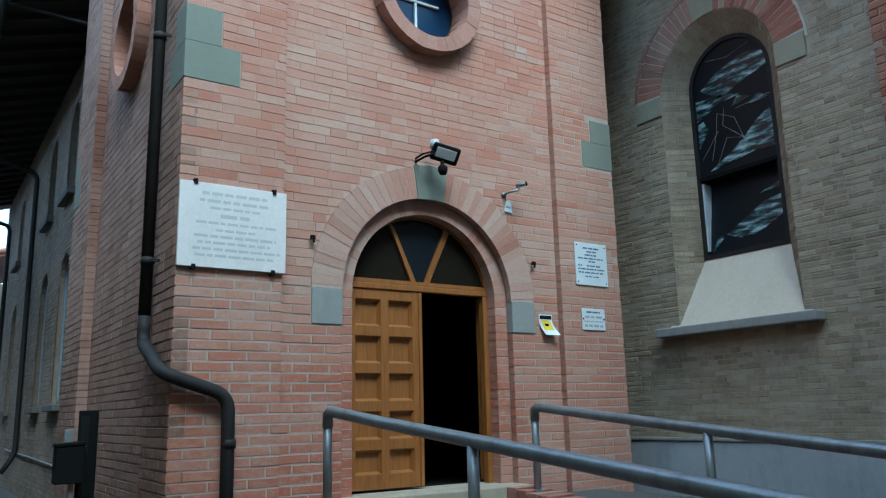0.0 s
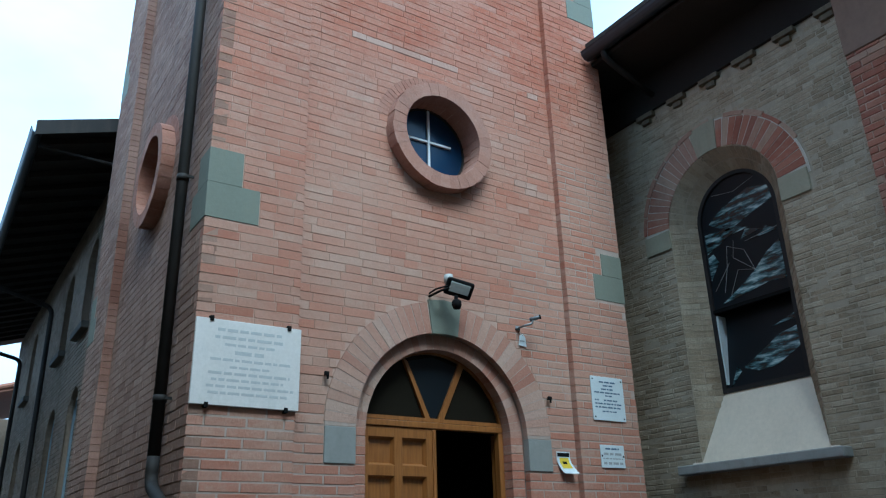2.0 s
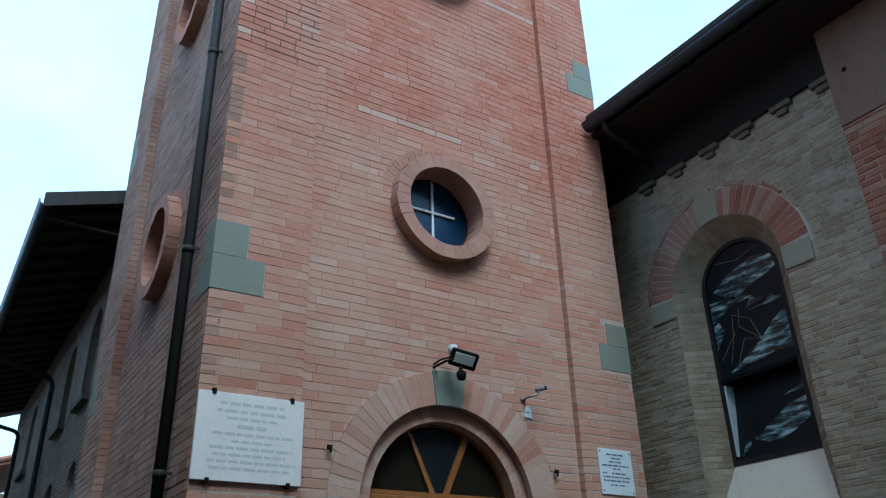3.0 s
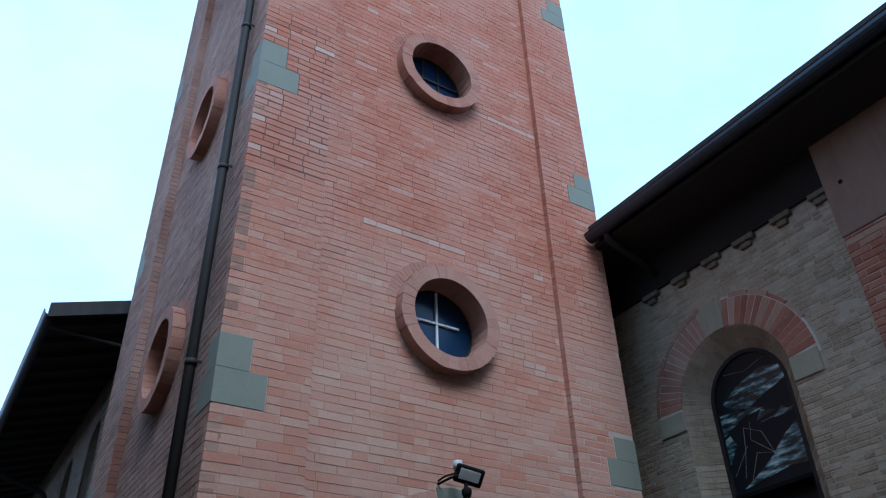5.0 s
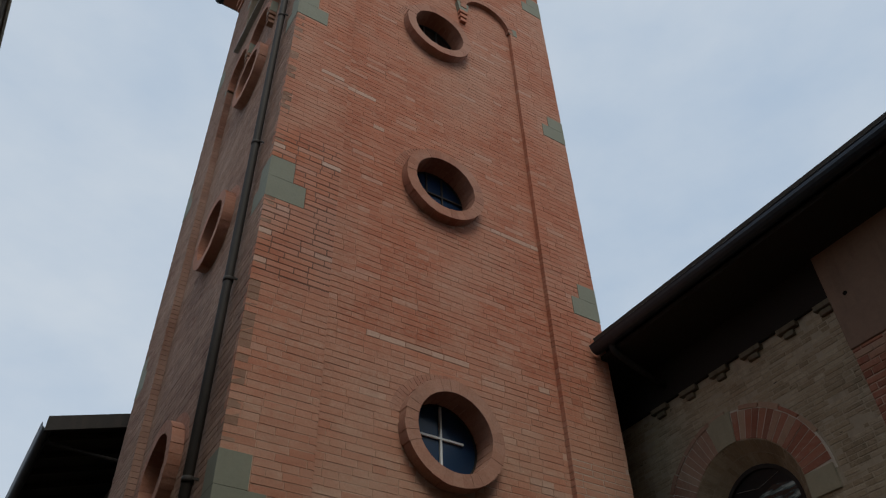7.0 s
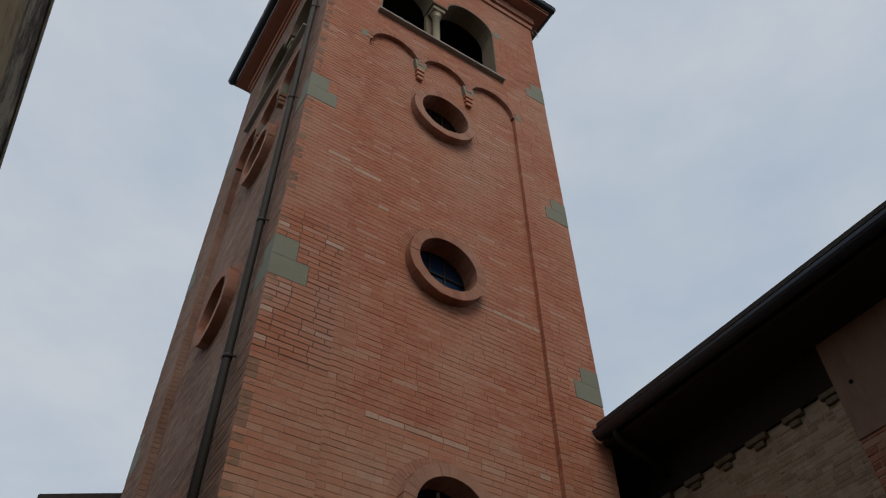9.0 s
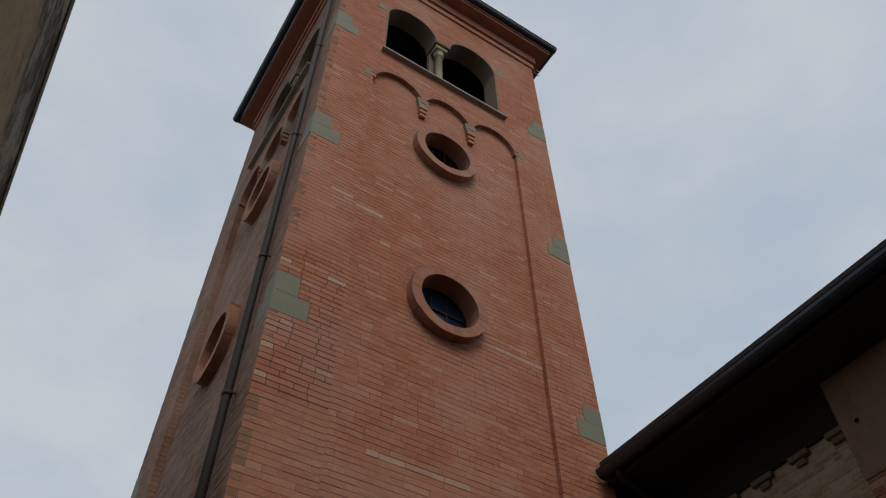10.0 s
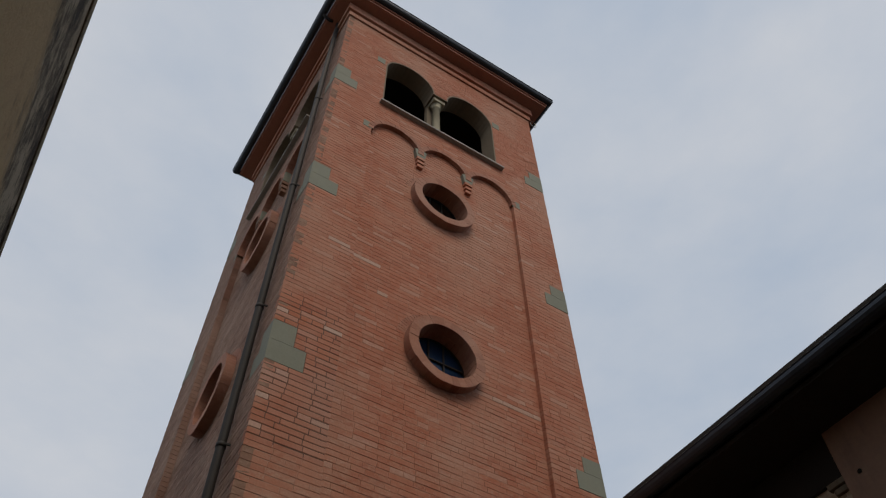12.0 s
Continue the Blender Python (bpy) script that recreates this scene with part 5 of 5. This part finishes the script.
# ---------------------------------------------------------------- ramp and handrails
ramp = thing("entrance_ramp", "concrete ramp with low brick side walls up to the door", "ramp")
SL = 0.100
part("landing", box(0.45, 4.6, -1.6, -0.002, 0, 0.78, 0.01), M_paving, ramp)
part("slope", bend(box(0.78, 2.28, -9.0, -1.602, -0.6, 0.78), lambda c: Vector((c.x, c.y, c.z + (SL * (c.y + 1.6) if c.z > 0 else 0)))), M_paving, ramp)
for x in (0.63, 2.43):
    part("side_wall", bend(box(x - 0.13, x + 0.13, -9.0, -1.33, -0.6, 1.0), lambda c: Vector((c.x, c.y, c.z + (SL * min(0, c.y + 1.33) if c.z > 0 else 0)))), M_shell, ramp, "low brick side wall")
    rnd = random.Random(int(x * 10))
    tops = []
    for i in range(58):
        y = -1.33 - 0.125 * i
        z = 1.0 + SL * (y + 1.33)
        tops.append((x - 0.14, x + 0.14, y - 0.115, y, z - 0.055, z + 0.035 + rnd.uniform(-0.003, 0.003)))
    for b in tops:
        part("coping_brick", box(*b, 0.006), M_brick, ramp)


def handrail(x, label):
    y0 = -1.58
    rail = thing("handrail", label, "handrail", "ramp handrails", at=(x, y0, 1.0))

    def top(y):
        return 1.645 + SL * (y - y0)
    pts = [(0, 0.028, top(y0) - 1.0 - 0.10), (0, 0.028, top(y0) - 1.0 - 0.012), (0, -0.01, top(y0) - 1.0 + 0.006), (0, -0.06, top(y0) - 1.0)]
    pts += [(0, -0.06 - 0.7 * i, top(y0 - 0.06 - 0.7 * i) - 1.0) for i in range(1, 10)]
    part("rail", tube_path(pts, 0.036, 14), M_rail, rail, "", True)
    for y in (y0 + 0.03, -3.19, -4.85, -6.45, -7.88):
        z1, zb = top(y), 1.0 + SL * (min(y, -1.33) + 1.33)
        part("post", tube_path([(0, y - y0, zb - 1.0 - 0.02), (0, y - y0, z1 - 1.0 - 0.01)], 0.03, 12), M_rail, rail, "", True)
        part("base_plate", box(-0.06, 0.06, y - y0 - 0.05, y - y0 + 0.05, zb - 1.0 + 0.025, zb - 1.0 + 0.045, 0.004), M_rail, rail)


handrail(0.63, "worn galvanised steel tube handrail on the ramp edge")
handrail(2.43, "worn galvanised steel tube handrail beside the church wall")

# ---------------------------------------------------------------- letter box and panel by the tower
box_t = thing("letter_box", "black metal letter box on a thin post", "letter box", at=(-0.373, 2.0, 0))
part("case", box(-0.13, 0.12, -0.09, 0.09, 1.05, 1.40, 0.012), M_black, box_t)
part("lid", bend(box(-0.14, 0.13, -0.10, 0.10, 1.40, 1.43, 0.006), lambda c: Vector((c.x, c.y, c.z + 0.06 * c.x))), M_black, box_t)
part("grey_plate", box(-0.05, 0.03, 0.02, 0.035, 1.43, 1.55, 0.003), M_rail, box_t)
part("post", tube_path([(0.03, 0, 0), (0.03, 0, 1.06)], 0.022, 10), M_rail, box_t)
board = thing("notice_board", "tall narrow dark notice board seen edge-on", "notice board", at=(-0.2, 2.1, 0))
part("frame", box(-0.09, 0.085, -0.03, 0.03, 0.25, 1.73, 0.006), M_black, board)
part("glazing", box(-0.075, 0.0, -0.036, -0.028, 0.35, 1.68), M_glass, board)
for x in (-0.07, 0.06):
    part("leg", box(x - 0.012, x + 0.012, -0.012, 0.012, 0, 0.26), M_black, board)

# ---------------------------------------------------------------- parish building details
for k, u in enumerate(lows):
    w1 = part("window", set_on(sheet(arch_loop(u - 0.56, u + 0.56, 1.94, 4.3, 12), [arch_loop(u - 0.48, u + 0.48, 2.02, 4.3, 12)], 0.10, 0.16), LB), M_shutter, parish)
    part("shutter", set_on(sheet(arch_loop(u - 0.5, u + 0.5, 2.0, 4.3, 12), [], 0.14, 0.18), LB), M_shutter, w1, "blue-grey closed shutter")
    for i in range(22):
        part("slat", set_on(box(u - 0.46, u + 0.46, 0.125, 0.142, 2.06 + 0.1 * i, 2.12 + 0.1 * i), LB), M_shutter, w1)
    part("sill", set_on(box(u - 0.66, u + 0.66, -0.14, 0.1, 1.82, 1.94, 0.015), LB), M_dark_sill, parish, "dark grey stone window sill")
    w2 = part("window", set_on(sheet(arch_loop(u - 0.51, u + 0.51, 6.03, 7.42, 12), [arch_loop(u - 0.44, u + 0.44, 6.10, 7.42, 12)], 0.14, 0.2), LB), M_zinc, parish)
    part("pane", set_on(sheet(arch_loop(u - 0.46, u + 0.46, 6.08, 7.42, 12), [], 0.17, 0.18), LB), M_glass, w2)
    part("glazing_bar", set_on(box(u - 0.02, u + 0.02, 0.13, 0.17, 6.09, 7.8), LB), M_zinc, w2)
    part("sill", set_on(box(u - 0.62, u + 0.62, -0.15, 0.1, 5.89, 6.03, 0.015), LB), M_dark_sill, parish, "dark grey stone window sill")
rnd = random.Random(77)


def lb_spans(z0, z1):
    s = [(0.0, 16.3)]
    for u in lows:
        s = minus(s, arch_cut(u - 0.55, u + 0.55, 1.95, 4.3, z0, z1) if z0 < 4.9 else [])
        s = minus(s, arch_cut(u - 0.5, u + 0.5, 6.04, 7.42, z0, z1) if z1 > 6.04 else [])
    return s


courses("brickwork", lay(lb_spans, 0.0, 8.72, 0.09, 0.3, 0.01, -0.012, 0.03, rnd), M_left_brick, parish, LB, rnd)
part("down_pipe", tube_path(rounded([(XL - 1.55, 14.6, 8.26), (XL - 1.5, 14.6, 8.04), (XL - 0.1, 14.9, 7.74), (XL - 0.09, 14.9, 0.9), (XL - 0.35, 14.9, 0.5)], 0.2), 0.06, 10), M_zinc, parish, "", True)
part("far_pipe", tube_path(rounded([(XL - 1.55, 21.1, 8.26), (XL - 1.5, 21.1, 8.04), (XL - 0.1, 21.1, 7.7), (XL - 0.09, 21.1, 0.0)], 0.2), 0.06, 10), M_zinc, parish, "", True)
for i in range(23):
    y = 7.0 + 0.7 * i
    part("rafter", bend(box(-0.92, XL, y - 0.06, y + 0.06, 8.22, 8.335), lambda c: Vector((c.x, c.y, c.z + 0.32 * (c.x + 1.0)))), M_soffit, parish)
part("verge_board", bend(box(-1.05, 9.0, 6.54, 6.598, 8.24, 8.50), lambda c: Vector((c.x, c.y, c.z + 0.32 * (c.x + 1.0)))), M_zinc, parish)
part("brace", tube_path([(-0.95, 6.9, 8.20), (XL + 0.1, 6.9, 8.14)], 0.03, 8), M_zinc, parish)
part("gable_wall", sheet([(XL + 0.36, 0), (8.8, 0), (8.8, 11.2), (XL + 0.36, 8.75)], [], 6.71, 7.0), M_left_brick, parish)
part("rear_wall", box(8.5, 8.8, 7.0, 23.0, 0, 10.8), M_left_brick, parish)
part("far_gable", sheet([(XL + 0.36, 0), (8.45, 0), (8.45, 11.0), (XL + 0.36, 8.75)], [], 22.7, 22.99), M_left_brick, parish)

# a tiled roof farther off
far = thing("distant_house", "distant low house with red clay tile roof", "house", at=(0, 0, 0))
part("wall", box(-2.0, 4.0, 26.0, 33.0, 0, 6.6), M_left_brick, far)
part("roof", bend(box(-2.5, 4.5, 25.6, 33.4, 6.6, 6.75), lambda c: Vector((c.x, c.y, c.z + 0.3 * (c.x + 2.5)))), M_tile, far)
for i in range(26):
    y = 25.6 + 0.3 * i
    part("tile_row", tube_path([(-2.55, y, 6.78), (4.5, y, 6.78 + 0.3 * 7.05)], 0.1, 8), M_tile, far)

wire = thing("loose_wire", "thin loop of loose wire under the tower eave", "wire")
part("loop", tube_path([(W + 0.10 + 0.09 * math.cos(a), -0.05, 19.72 + 0.15 * math.sin(a)) for a in [radians(100 - 20 * i) for i in range(15)]], 0.008, 5), M_rail, wire)
conduit = thing("wall_conduit", "thin pale grey conduit along the foot of the wall", "pipe")
part("run", tube_path([(XL - 0.04, 9.0, 0.86), (XL - 0.04, 13.0, 0.92), (XL - 0.04, 17.5, 0.96)], 0.016, 8), M_rail, conduit)

# ---------------------------------------------------------------- single bricks, last
def unit_brick(seed):
    rn = random.Random(seed)
    bm = bmesh.new()
    cx, cz, cy = 0.010, 0.035, 0.10
    k = [rn.uniform(-0.08, 0.08) for _ in range(4)]
    back = [bm.verts.new(p) for p in ((0, 1, 0), (1, 1, 0), (1, 1, 1), (0, 1, 1))]
    mid = [bm.verts.new(p) for p in ((0, cy, 0), (1, cy, 0), (1, cy, 1), (0, cy, 1))]
    front = [bm.verts.new(p) for p in ((cx, k[0] * 0.25, cz), (1 - cx, k[1] * 0.25, cz), (1 - cx, k[2] * 0.25, 1 - cz), (cx, k[3] * 0.25, 1 - cz))]
    bm.faces.new(front)
    for p, q in ((back, mid), (mid, front)):
        for i in range(4):
            bm.faces.new((p[i], p[(i + 1) % 4], q[(i + 1) % 4], q[i]))
    bmesh.ops.recalc_face_normals(bm, faces=bm.faces[:])
    me = bpy.data.meshes.new("brick")
    bm.to_mesh(me)
    bm.free()
    return me


def single(boxes, meshes, parent, place, rn):
    for x0, x1, y0, y1, z0, z1 in boxes:
        ob = new("brick", rn.choice(meshes))
        ob.parent = parent
        ob.matrix_basis = place @ Matrix.LocRotScale((x0, y0, z0), None, (x1 - x0, y1 - y0, z1 - z0))


rnd = random.Random(51)
red = [unit_brick(i) for i in range(6)]
for me in red:
    me.materials.append(M_brick)
single(near, red, tower, FRONT, rnd)

grey = [unit_brick(20 + i) for i in range(6)]
for me in grey:
    me.materials.append(M_grey_brick)
nave_bricks = [b for b in lay(nave_spans, 1.28, 7.2, 0.0615, 0.25, 0.007, 0.0, 0.03, rnd, 0.0035, 0.5) if rnd.random() > 0.012]
pick = sorted((b for b in nave_bricks if b[0] > 7.5), key=lambda b: b[4])[:300]
chosen = set(pick)
single(pick, grey, nave, NAVE, rnd)
courses("brickwork", [b for b in nave_bricks if b not in chosen], M_grey_bricks, nave, NAVE, rnd, 0.006)
